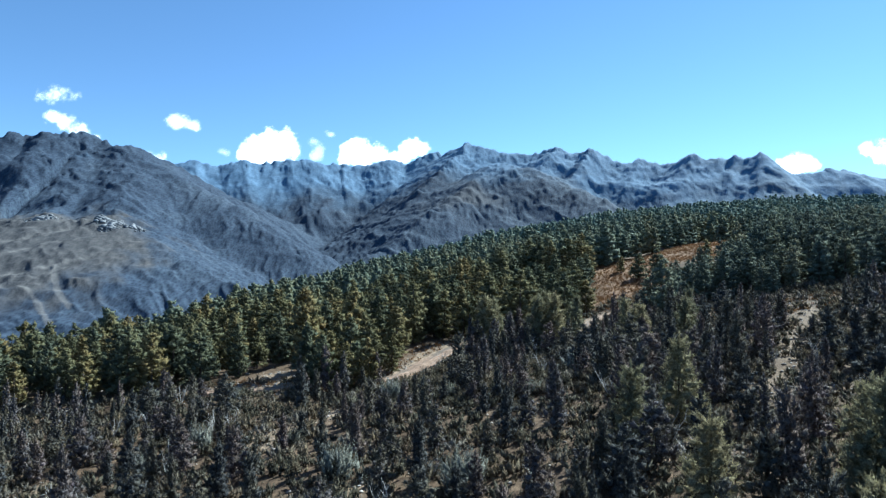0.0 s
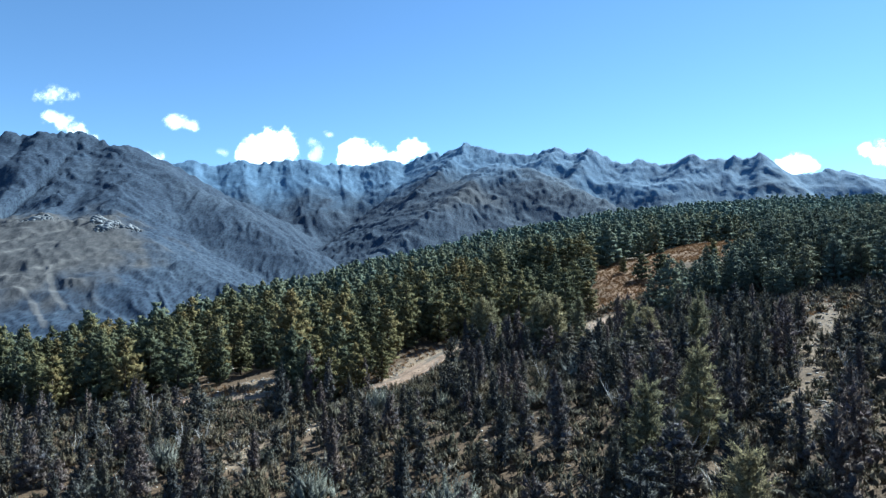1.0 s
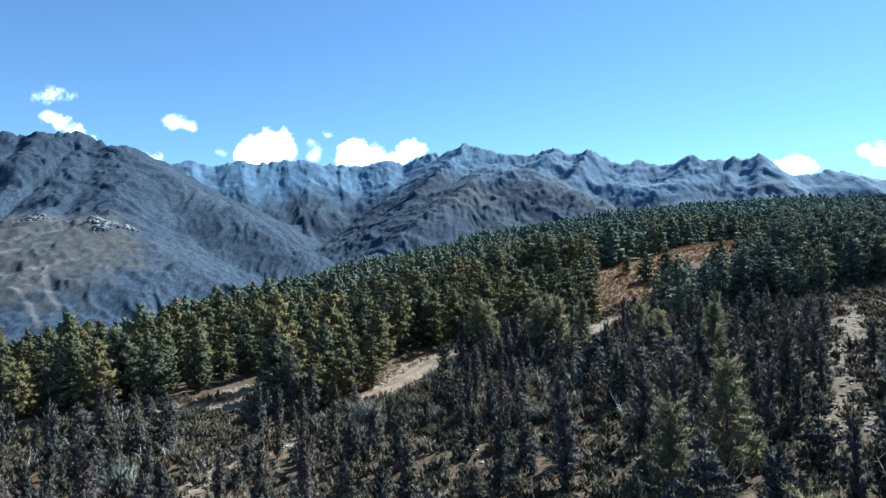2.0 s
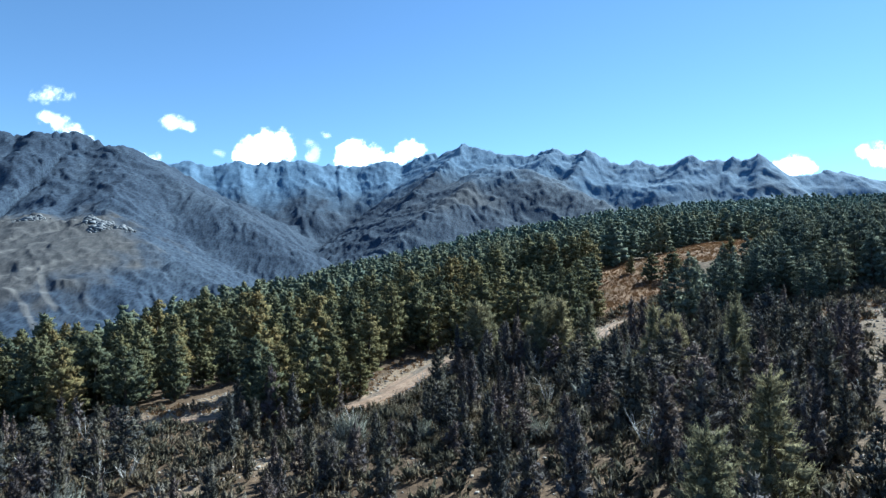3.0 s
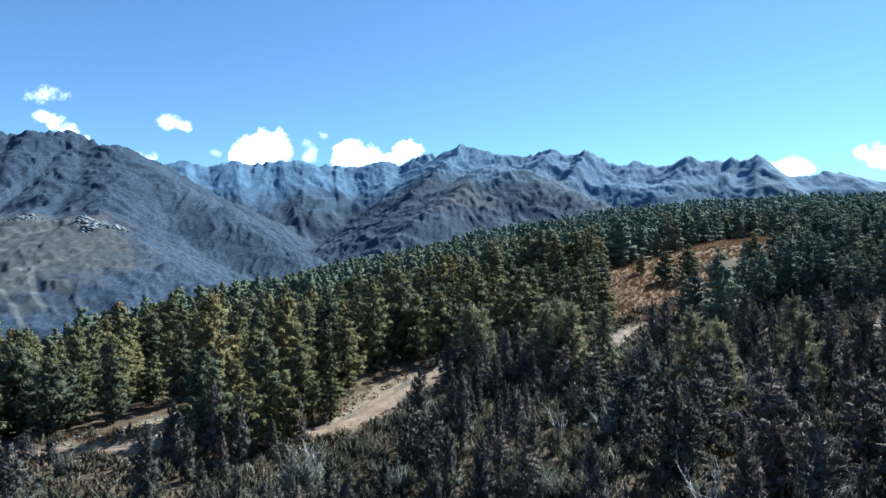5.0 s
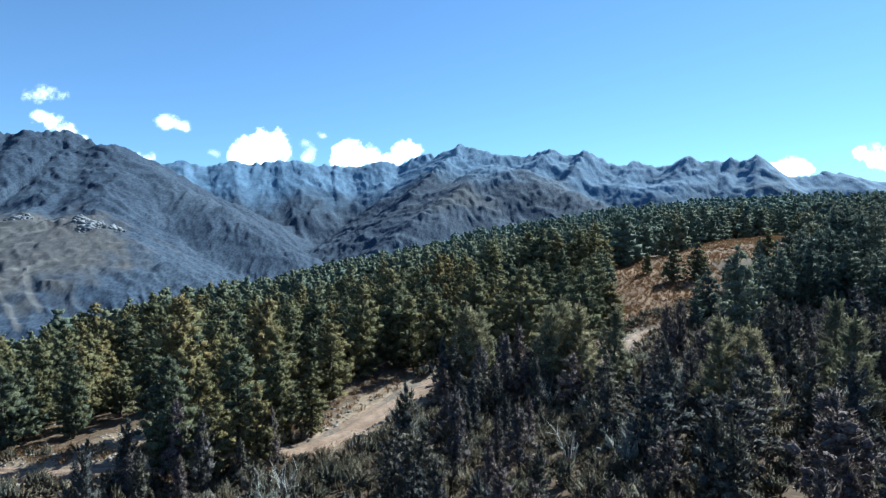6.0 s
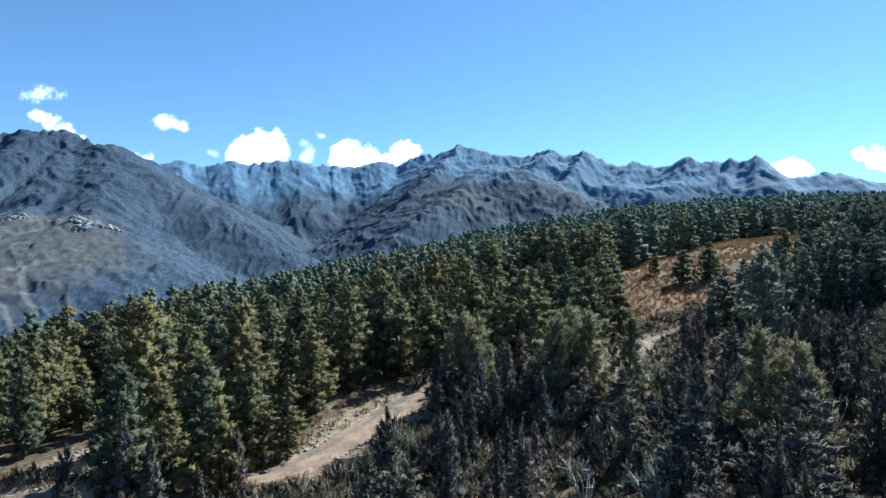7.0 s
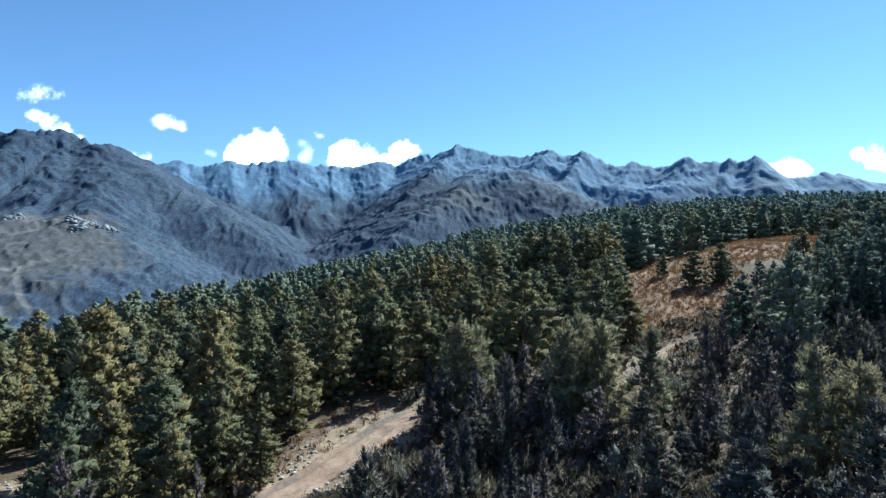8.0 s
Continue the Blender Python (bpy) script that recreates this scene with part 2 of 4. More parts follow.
def make_stone(name, dark, light):
    m, nt, shader = nodes_of(name)
    pos = position(nt)
    grain = noise_node(nt, 2.2, 7, 0.65, pos)
    own = nt.nodes.new("ShaderNodeNewGeometry").outputs["Random Per Island"]
    fac = maths(nt, "ADD", maths(nt, "MULTIPLY", grain, 0.6), maths(nt, "MULTIPLY", own, 0.4))
    nt.links.new(ramp(nt, fac, [(0.25, dark), (0.75, light)]), shader.inputs["Base Color"])
    shader.inputs["Roughness"].default_value = 0.9
    bump(nt, shader, grain, 0.7, 0.1)
    return m


def make_cloud():
    m, nt, shader = nodes_of("cloud_vapour")
    shader.inputs["Base Color"].default_value = (0.95, 0.95, 0.95, 1)
    shader.inputs["Roughness"].default_value = 1.0
    shader.inputs["Specular IOR Level"].default_value = 0.0
    soft = nt.nodes.new("ShaderNodeBsdfTranslucent")
    soft.inputs["Color"].default_value = (0.97, 0.97, 0.97, 1)
    body = nt.nodes.new("ShaderNodeMixShader")
    body.inputs[0].default_value = 0.85
    nt.links.new(shader.outputs[0], body.inputs[1])
    nt.links.new(soft.outputs[0], body.inputs[2])
    clear = nt.nodes.new("ShaderNodeBsdfTransparent")
    veil = nt.nodes.new("ShaderNodeMixShader")
    nt.links.new(attribute(nt, "dense"), veil.inputs[0])
    nt.links.new(clear.outputs[0], veil.inputs[1])
    nt.links.new(body.outputs[0], veil.inputs[2])
    nt.links.new(veil.outputs[0], nt.nodes["Material Output"].inputs["Surface"])
    return m


bark = make_bark()
ground_material = make_ground()
road_material = make_road()
rubble_stone = make_stone("rubble_stone", (0.12, 0.10, 0.085), (0.38, 0.33, 0.28))
pale_rock = make_stone("pale_rock", (0.085, 0.088, 0.095), (0.24, 0.24, 0.25))
cloud_vapour = make_cloud()
dead_wood = make_stone("dead_wood", (0.20, 0.18, 0.16), (0.48, 0.45, 0.42))


# ---- the land ----
ROADS = {  # centre lines in plan with half widths
    "dirt_road": [(-34, 83, 1.2), (-27, 81.6, 1.4), (-20, 80.4, 1.1), (-12, 80.8, 0.9), (-6.3, 83.5, 1.6), (-2.6, 89.5, 1.7), (0.6, 95.6, 1.6),
                  (4.0, 98.6, 1.7), (12, 97.6, 1.6), (19, 98.6, 1.4), (24, 103, 1.3), (27.0, 108.2, 1.1), (28.6, 110.8, 0.9), (31.0, 112.2, 0.6), (34, 113, 0.4)],
    "dirt_track": [(44, 87.0, 0.7), (50, 88.8, 1.2), (59, 87.4, 1.3), (70, 87, 1.0)],
}
STONY_STRIP = [(51, 85, 2.2), (44, 73, 1.8), (38, 66, 1.2), (30, 55, 0.6), (24, 46, 0.4)]
TRAILS = [[(-790, 960, 0), (-725, 997, 0), (-695, 1025, 0), (-666, 1081, 0), (-616, 1063, 0)], [(-720, 890, 0), (-677, 932, 0), (-668, 979, 0), (-643, 1008, 0), (-593, 1008, 0)], [(-680, 860, 0), (-609, 902, 0), (-570, 941, 0), (-551, 984, 0)],
          [(-598, 930, 0), (-565, 886, 0), (-528, 840, 0), (-504, 824, 0)], [(-590, 850, 0), (-554, 826, 0), (-529, 805, 0), (-496, 771, 0)]]
MEADOW = [(35, 120, 2.0), (40, 128, 4.5), (43, 138, 6), (44, 150, 6.5), (52, 152, 6.5), (62, 156, 8), (75, 169, 7), (90, 183, 5), (106, 196, 4)]
CREST = [(-140, -60, 0), (-90, 40, 0), (-86, 92, 0), (-68, 130, 0), (-54, 190, 0), (-34, 275, 0), (25, 335, 0), (115, 385, 0), (215, 395, 0), (300, 330, 0), (390, 240, 0), (460, 60, 0)]
SWELLS = [(30, 110, -3.0, 24), (62, 168, 2.5, 32), (-5, 83, -2.0, 12), (130, 305, 6.5, 80), (60, 320, 3, 60), (240, 420, 3, 70), (235, 230, -13, 75), (165, 215, -4, 45), (255, 330, -6, 50), (-78, 105, 1.5, 18), (-42, 112, -2.5, 16)]
RANGES = [  # crest lines in metres, how steeply each falls away, how blunt its crest is and how rugged its flanks
    ([(-1599, 1450, 258), (-1278, 1550, 348), (-1176, 1607, 373), (-1143, 1624, 382), (-1121, 1636, 381), (-1092, 1650, 397), (-1073, 1669, 395), (-1049, 1692, 392), (-1018, 1720, 400), (-975, 1716, 383), (-949, 1713, 363), (-927, 1711, 367), (-890, 1707, 362), (-856, 1703, 348), (-822, 1700, 319)], 0.52, 8, 1.15),
    ([(-1109, 2250, 419), (-1033, 2291, 420), (-981, 2318, 437), (-954, 2332, 442), (-927, 2345, 425), (-880, 2368, 424), (-843, 2386, 441), (-795, 2408, 456), (-745, 2429, 444), (-673, 2458, 449), (-632, 2475, 466), (-558, 2504, 471), (-493, 2529, 459), (-437, 2550, 458), (-414, 2553, 466), (-344, 2561, 455), (-285, 2567, 473), (-225, 2574, 484), (-166, 2580, 466), (-106, 2587, 501), (-46, 2593, 524), (15, 2600, 506)], 0.62, 6, 0.6),
    ([(-33, 2500, 461), (14, 2466, 490), (59, 2431, 508), (99, 2400, 513), (146, 2379, 497), (210, 2350, 481), (313, 2303, 454), (373, 2274, 457), (422, 2250, 474), (460, 2231, 455), (502, 2209, 438), (534, 2192, 458), (557, 2180, 449), (604, 2154, 406), (647, 2130, 395), (689, 2106, 401), (729, 2082, 383), (781, 2050, 370)], 0.62, 6, 0.5),
    ([(781, 2050, 370), (797, 2031, 387), (822, 2000, 393), (874, 1971, 382), (911, 1950, 371), (932, 1938, 379), (953, 1925, 362), (973, 1912, 371), (994, 1900, 385), (1024, 1900, 365), (1055, 1900, 337), (1099, 1900, 313), (1161, 1900, 322), (1214, 1900, 328), (1253, 1900, 337), (1293, 1900, 319), (1387, 1900, 301), (1708, 1900, 280), (2453, 2000, 387)], 0.62, 6, 0.5),
    ([(-878, 1700, 356), (-655, 1550, 239), (-470, 1430, 155), (-326, 1330, 77), (-213, 1250, 15)], 0.55, 55, 0.35),
    ([(-1104, 1150, 112), (-837, 1150, 103), (-739, 1130, 108), (-665, 1130, 99), (-608, 1130, 106), (-545, 1100, 84), (-429, 1020, 25), (-323, 960, -20)], 0.55, 22, 0.55),
    ([(-1018, 1720, 398), (-900, 1480, 255), (-790, 1240, 142), (-739, 1130, 108)], 0.42, 40, 0.7),
    ([(-890, 1707, 358), (-760, 1450, 236), (-660, 1230, 140), (-612, 1128, 104)], 0.46, 45, 0.6),
    ([(-662, 2500, 456), (-479, 2300, 314), (-339, 2100, 190), (-249, 2000, 135)], 0.6, 25, 0.8),
    ([(99, 2400, 511), (2, 2150, 379), (-89, 1950, 259), (-149, 1800, 148), (-195, 1700, 62)], 0.62, 14, 0.75),
    ([(188, 2100, 382), (62, 1850, 259), (-52, 1650, 161), (-131, 1500, 71)], 0.55, 45, 0.6),
    ([(188, 2100, 382), (291, 2000, 350), (389, 1850, 269), (468, 1700, 201), (648, 1500, 85)], 0.5, 45, 0.7),
    ([(-2600, 900, 200), (-2700, -600, 300), (-1900, -2300, 350), (0, -3000, 300), (2000, -2400, 350), (2900, -600, 380), (2900, 900, 380), (2453, 2000, 387)], 0.45, 20, 1),
]


def road_distance(x, y):
    """Distance outside the edge of the nearest track."""
    return np.minimum.reduce([(lambda d: d[0] - d[1])(along(x, y, line)[:2]) for line in ROADS.values()])


def beyond_crest(x, y):
    """Distance past the rim of the near hill, negative on the hill."""
    d, _, _ = along(x, y, CREST)
    inside = np.zeros(np.shape(x), bool)
    ring = [(p[0], p[1]) for p in CREST] + [(460, -200), (-140, -200)]
    for (ax, ay), (bx, by) in zip(ring, ring[1:] + ring[:1]):
        crosses = (ay > y) != (by > y)
        inside ^= crosses & (x < (bx - ax) * (y - ay) / ((by - ay) or 1e-9) + ax)
    return np.where(inside, -d, d)


def land(x, y, cut=True):
    """Height of the land: the wooded hill, its rim, the valley and the ranges behind."""
    x, y = np.asarray(x, float), np.asarray(y, float)
    hill = 0.5 + 0.14 * x + 0.062 * y
    for bx, by, h, s in SWELLS:
        hill = hill + h * np.exp(-((x - bx) ** 2 + (y - by) ** 2) / (2 * s * s))
    hill = hill + 0.35 * value_noise(x, y, 9, 3) + 0.14 * value_noise(x, y, 3, 4) + 0.05 * value_noise(x, y, 1.1, 5)
    out = beyond_crest(x, y)
    drop = np.maximum(out, 0)
    hill = hill - 0.42 * drop * drop / (drop + 25)
    if cut:
        hill = hill - 0.3 * (1 - smooth(-0.2, 0.8, road_distance(x, y)))
    far = np.maximum(-150 + 0.09 * np.maximum(y - 700, 0), -150) + 0 * x
    wx, wy = x + 55 * value_noise(x, y, 190, 71) + 16 * value_noise(x, y, 60, 73), y + 55 * value_noise(x, y, 190, 72) + 16 * value_noise(x, y, 60, 74)
    broad, middle, fine = ridged(wx, wy, 460, 3, 11), ridged(wx + 0.5 * wy, wy, 170, 3, 51), ridged(wx, wy, 62, 3, 31)
    small = ridged(wx * 1.3, wy * 0.8, 24, 3, 37)
    calm = 1 - 0.65 * np.exp(-((x + 740) / 270) ** 2 - ((y - 1030) / 220) ** 2)  # the smooth dry shoulder
    for line, slope, blunt, rugged in RANGES:
        d, top, run = along(x, y, line)
        side = run + 0.9 * d + 55 * value_noise(x, y, 170, 55) + 18 * value_noise(x, y, 50, 56)
        own = int(abs(line[0][0])) % 97
        gully = 0.6 * ridged(side, d * 0.3, 230, 3, own) + 0.4 * ridged(side, d * 0.3, 80, 3, own + 9)
        depth = (1 - np.exp(-d / 110)) * calm * rugged
        crags = np.exp(-d / 70) * rugged
        teeth = 7.0 * value_noise(run, 0 * run, 34, 57) + 6.0 * value_noise(run, d * 0.4, 17, 58) * (0.5 + value_noise(run, 0 * run, 90, 59)) + 2.5 * value_noise(run, d, 8, 60)
        h = top + 3 - slope * (np.sqrt(d * d + blunt * blunt) - blunt) + depth * ((broad - 0.4) * 40 + (gully - 0.45) * 20 * rugged + (middle - 0.4) * 16)
        h = h + (fine - 0.45) * (6 + 6 * crags + 5 * depth) + (small - 0.45) * (3.4 + 5 * crags + 2.6 * depth) + (1.0 + 0.8 * rugged) * value_noise(x, y, 11, 61) + teeth * np.exp(-d / 40) * min(1.0, rugged + 0.2)
        k = 14.0
        far = np.maximum(far, h) + k * np.exp(-np.abs(far - h) / k) * 0.35
    reach = smooth(500, 800, np.hypot(x, y))
    return np.where(out < 0, hill, np.maximum(hill, far * reach + (1 - reach) * -400))


def build_ground():
    def sheet(step, rings, start):
        az = np.concatenate([np.radians(np.arange(-52, 52.01, step)), np.radians(np.arange(55, 306, 3.0))])
        R, A = np.meshgrid(np.array(rings), az, indexing="ij")
        n, m = R.shape
        i, j = np.meshgrid(np.arange(n - 1), np.arange(m), indexing="ij")
        k = (j + 1) % m
        quads = np.stack([i * m + j, i * m + k, (i + 1) * m + k, (i + 1) * m + j], -1).reshape(-1, 4)[:, ::-1]
        return (R * np.sin(A)).ravel(), (R * np.cos(A)).ravel(), quads + start

    near_rings, far_rings = [0.05, 0.5, 1.2, 2.2, 4.0], [735.0]
    while near_rings[-1] < 740:
        q = near_rings[-1]
        near_rings.append(q * (1.05 if q < 28 else 1.010 if q < 210 else 1.02))
    while far_rings[-1] < 4700:
        q = far_rings[-1]
        far_rings.append(q * (1.0052 if q < 2750 else 1.04))
    x0, y0, q0 = sheet(0.4, near_rings, 0)
    x1, y1, q1 = sheet(0.13, far_rings, len(x0))
    x, y, quads = np.concatenate([x0, x1]), np.concatenate([y0, y1]), np.concatenate([q0, q1])
    z = land(x, y)
    out = beyond_crest(x, y)
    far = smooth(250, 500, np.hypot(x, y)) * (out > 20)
    d, w, _ = along(x, y, MEADOW)
    meadow = 1 - smooth(0.5, 6, d - w + 2.5 * value_noise(x, y, 6, 21))
    d, w, _ = along(x, y, STONY_STRIP)
    bare = 0.32 * (1 - smooth(-1, 2, d - w + 1.5 * value_noise(x, y, 4, 22)))
    bare = np.maximum(bare, 0.8 * (1 - smooth(0.4, 3.6, road_distance(x, y) + 1.2 * value_noise(x, y, 3, 23))))
    bare = np.maximum(bare, 0.7 * smooth(0.45, 0.75, value_noise(x, y, 8, 24)))
    bare = bare * (1 - meadow)
    bench = np.exp(-(((x + 740) / 270) ** 2 + ((y - 985) / 250) ** 2)) * 1.5 + 0.25 * value_noise(x, y, 70, 25) + 0.2 * value_noise(x, y, 25, 26)
    knoll = 0.8 * np.exp(-(((x - 60) / 160) ** 2 + ((y - 1800) / 130) ** 2)) + 0.35 * value_noise(x, y, 90, 27)
    trail = np.minimum.reduce([along(x, y, line)[0] for line in TRAILS])
    rill = 0.5 + 0.5 * value_noise(x * 0.8 + y * 0.55, (y * 0.8 - x * 0.55) * 0.18, 16, 28)
    bench = bench * (0.82 + 0.25 * rill)
    dry = np.clip(np.maximum(smooth(0.35, 0.9, bench), 0.6 * smooth(0.4, 0.9, knoll)), 0, 1)
    trail = 0.8 * (1 - smooth(0.8, 4.5, trail + 2.5 * value_noise(x, y, 20, 29))) * (0.75 + 0.25 * value_noise(x, y, 45, 30))
    # back ranges count as stony, taking the paler blue that paints their haze
    hazy_range = np.minimum.reduce([along(x, y, RANGES[k][0])[0] for k in (1, 2, 3)]) + 60 * value_noise(x, y, 160, 33)
    stony = np.clip((z - 60) / 1200 + 0.75 * (1 - smooth(100, 520, hazy_range)), 0, 1)
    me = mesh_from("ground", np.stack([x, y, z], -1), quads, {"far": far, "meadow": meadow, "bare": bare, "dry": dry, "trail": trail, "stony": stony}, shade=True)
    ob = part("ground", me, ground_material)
    return tagged(ob, "wooded hillside of brown litter and stones, running out to grey mountain ranges tinted haze blue", "ground", kind="structure")


def build_road(name, line, label):
    pts = np.array(line, float)
    run = np.concatenate([[0], np.cumsum(np.hypot(np.diff(pts[:, 0]), np.diff(pts[:, 1])))])
    s = np.arange(0, run[-1], 0.35)
    c = np.stack([np.interp(s, run, pts[:, q]) for q in range(3)], -1)
    for _ in range(14):
        c[1:-1] = (c[:-2] + 2 * c[1:-1] + c[2:]) / 4
    way = np.gradient(c[:, :2], axis=0)
    way /= np.linalg.norm(way, axis=1)[:, None]
    side = np.stack([way[:, 1], -way[:, 0]], -1)
    u = np.linspace(-1.25, 1.25, 19)
    wide = c[:, 2:] * (1 + 0.12 * value_noise(s, s * 0, 3.0, 41))[:, None]
    x = c[:, 0:1] + side[:, 0:1] * u * wide
    y = c[:, 1:2] + side[:, 1:2] * u * wide
    base = land(x, y, cut=False)
    level = base.mean(1, keepdims=True) * 0.45 + base * 0.55
    tracks = np.exp(-((np.abs(u) - 0.5) / 0.16) ** 2)
    z = level + 0.02 - 0.14 * tracks - 0.5 * smooth(0.9, 1.25, np.abs(u)) + 0.06 * value_noise(x, y, 1.0, 42)
    rut = 0.6 * tracks * (0.6 + 0.4 * value_noise(x, y, 2.5, 43)) + 0.85 * smooth(-0.1, -0.45, u) * smooth(-0.35, 0.35, value_noise(x, y, 2.6, 44) + 0.5 * value_noise(x, y, 0.9, 45))
    n, m = x.shape
    i, j = np.meshgrid(np.arange(n - 1), np.arange(m - 1), indexing="ij")
    quads = np.stack([i * m + j, i * m + j + 1, (i + 1) * m + j + 1, (i + 1) * m + j], -1).reshape(-1, 4)[:, ::-1]
    me = mesh_from(name, np.stack([x, y, z], -1).reshape(-1, 3), quads, {"rut": np.clip(rut, 0, 1).ravel()}, shade=True)
    return tagged(part(name, me, road_material), label, "road", kind="structure")


build_ground()
build_road("dirt_road", ROADS["dirt_road"], "pale rutted dirt road winding between pines")
build_road("dirt_track", ROADS["dirt_track"], "narrow pale dirt track across the stony slope")


# ---- trees and shrubs ----
GOLD = (1 + 5 ** 0.5) / 2
OCTA_V = np.array([(1, 0, 0), (-1, 0, 0), (0, 1, 0), (0, -1, 0), (0, 0, 1), (0, 0, -1)], float)
OCTA_F = np.array([(0, 2, 4), (2, 1, 4), (1, 3, 4), (3, 0, 4), (2, 0, 5), (1, 2, 5), (3, 1, 5), (0, 3, 5)])
ICO_V = np.array([(-1, GOLD, 0), (1, GOLD, 0), (-1, -GOLD, 0), (1, -GOLD, 0), (0, -1, GOLD), (0, 1, GOLD), (0, -1, -GOLD), (0, 1, -GOLD),
                  (GOLD, 0, -1), (GOLD, 0, 1), (-GOLD, 0, -1), (-GOLD, 0, 1)]) / 1.902
ICO_F = np.array([(0, 11, 5), (0, 5, 1), (0, 1, 7), (0, 7, 10), (0, 10, 11), (1, 5, 9), (5, 11, 4), (11, 10, 2), (10, 7, 6), (7, 1, 8),
                  (3, 9, 4), (3, 4, 2), (3, 2, 6), (3, 6, 8), (3, 8, 9), (4, 9, 5), (2, 4, 11), (6, 2, 10), (8, 6, 7), (9, 8, 1)])


def unit(v):
    return v / (np.linalg.norm(v, axis=-1, keepdims=True) + 1e-9)


def tufts(centres, ways, length, width, r):
    """Blades: one slim leaf-shaped triangle at each centre along its way."""
    n = len(centres)
    ways = unit(ways)
    other = unit(np.cross(ways, r.normal(size=(n, 3))))
    l, w = length * r.uniform(0.6, 1.3, (n, 1)), width * r.uniform(0.6, 1.3, (n, 1))
    tri = np.stack([centres - ways * l * 0.45 - other * w * 0.5, centres - ways * l * 0.35 + other * w * 0.5, centres + ways * l * 0.6], 1)
    return tri.reshape(-1, 3), np.arange(n * 3).reshape(-1, 3)


def turned_out(v, f, n):
    """Winds every face so that it looks the way its soft normals do."""
    a, b, c = v[f[:, 0]], v[f[:, 1]], v[f[:, 2]]
    inward = (np.cross(b - a, c - a) * n[f].sum(1)).sum(1) < 0
    f = f.copy()
    f[inward] = f[inward][:, ::-1]
    return f


def needle_masses(centres, axes, long, wide, per, length, width, r, heart=0.85, ruffle=0.4, upright=0.3, fine=True, soft=0.45):
    """Foliage: at each centre a lumpy dense heart drawn out along its limb, covered by ruffled needle sprays.
    Returns vertices, triangles, soft normals and a number for each mass from 0 to 1."""
    n = len(centres)
    a = unit(axes)
    u = unit(np.cross(a, unit(r.normal(size=(n, 3)))))
    w = np.cross(a, u)
    basis = np.stack([a * long[:, None], u * wide[:, None], w * wide[:, None]], 1)
    turned = np.stack([a / long[:, None], u / wide[:, None], w / wide[:, None]], 1)
    hv0, hf0 = (ICO_V, ICO_F) if fine else (OCTA_V, OCTA_F)
    k = len(hv0)
    hv = centres[:, None] + np.einsum("kj,njc->nkc", hv0, basis) * heart * r.uniform(0.72, 1.2, (n, k, 1))
    hn = unit(np.einsum("kj,njc->nkc", hv0, turned))
    hf = hf0[None] + (np.arange(n) * k)[:, None, None]
    own = r.uniform(size=n)
    c = np.repeat(np.arange(n), per)
    d = unit(r.normal(size=(n * per, 3)))
    p = centres[c] + np.einsum("ij,ijc->ic", d, basis[c]) * r.uniform(0.78, 1.12, (n * per, 1))
    out = unit(np.einsum("ij,ijc->ic", d, turned[c]))
    way = unit(out * 0.5 + a[c] * 0.8 + [0, 0, upright] + r.normal(size=(n * per, 3)) * ruffle)
    other = unit(np.cross(way, out + r.normal(size=(n * per, 3)) * ruffle))
    l, b = length * r.uniform(0.6, 1.35, (n * per, 1)), width * r.uniform(0.6, 1.35, (n * per, 1))
    tri = np.stack([p - way * l * 0.45 - other * b * 0.5, p - way * l * 0.35 + other * b * 0.5, p + way * l * 0.6], 1).reshape(-1, 3)
    v = np.concatenate([hv.reshape(-1, 3), tri])
    f = np.concatenate([hf.reshape(-1, 3), np.arange(n * per * 3).reshape(-1, 3) + n * k])
    nn = np.concatenate([hn.reshape(-1, 3), np.repeat(out, 3, 0)])
    rim = v * [1, 1, 0]
    nn = unit(nn + soft * unit(rim) + [0, 0, 0.28])
    # hearts sit a touch lower on the colour ramp: painted inner shade
    ids = np.concatenate([np.repeat(own, k) * 0.9, np.repeat(np.clip(own[c] + r.normal(0, 0.10, n * per), 0, 1), 3)])
    return v, turned_out(v, f, nn), nn, ids


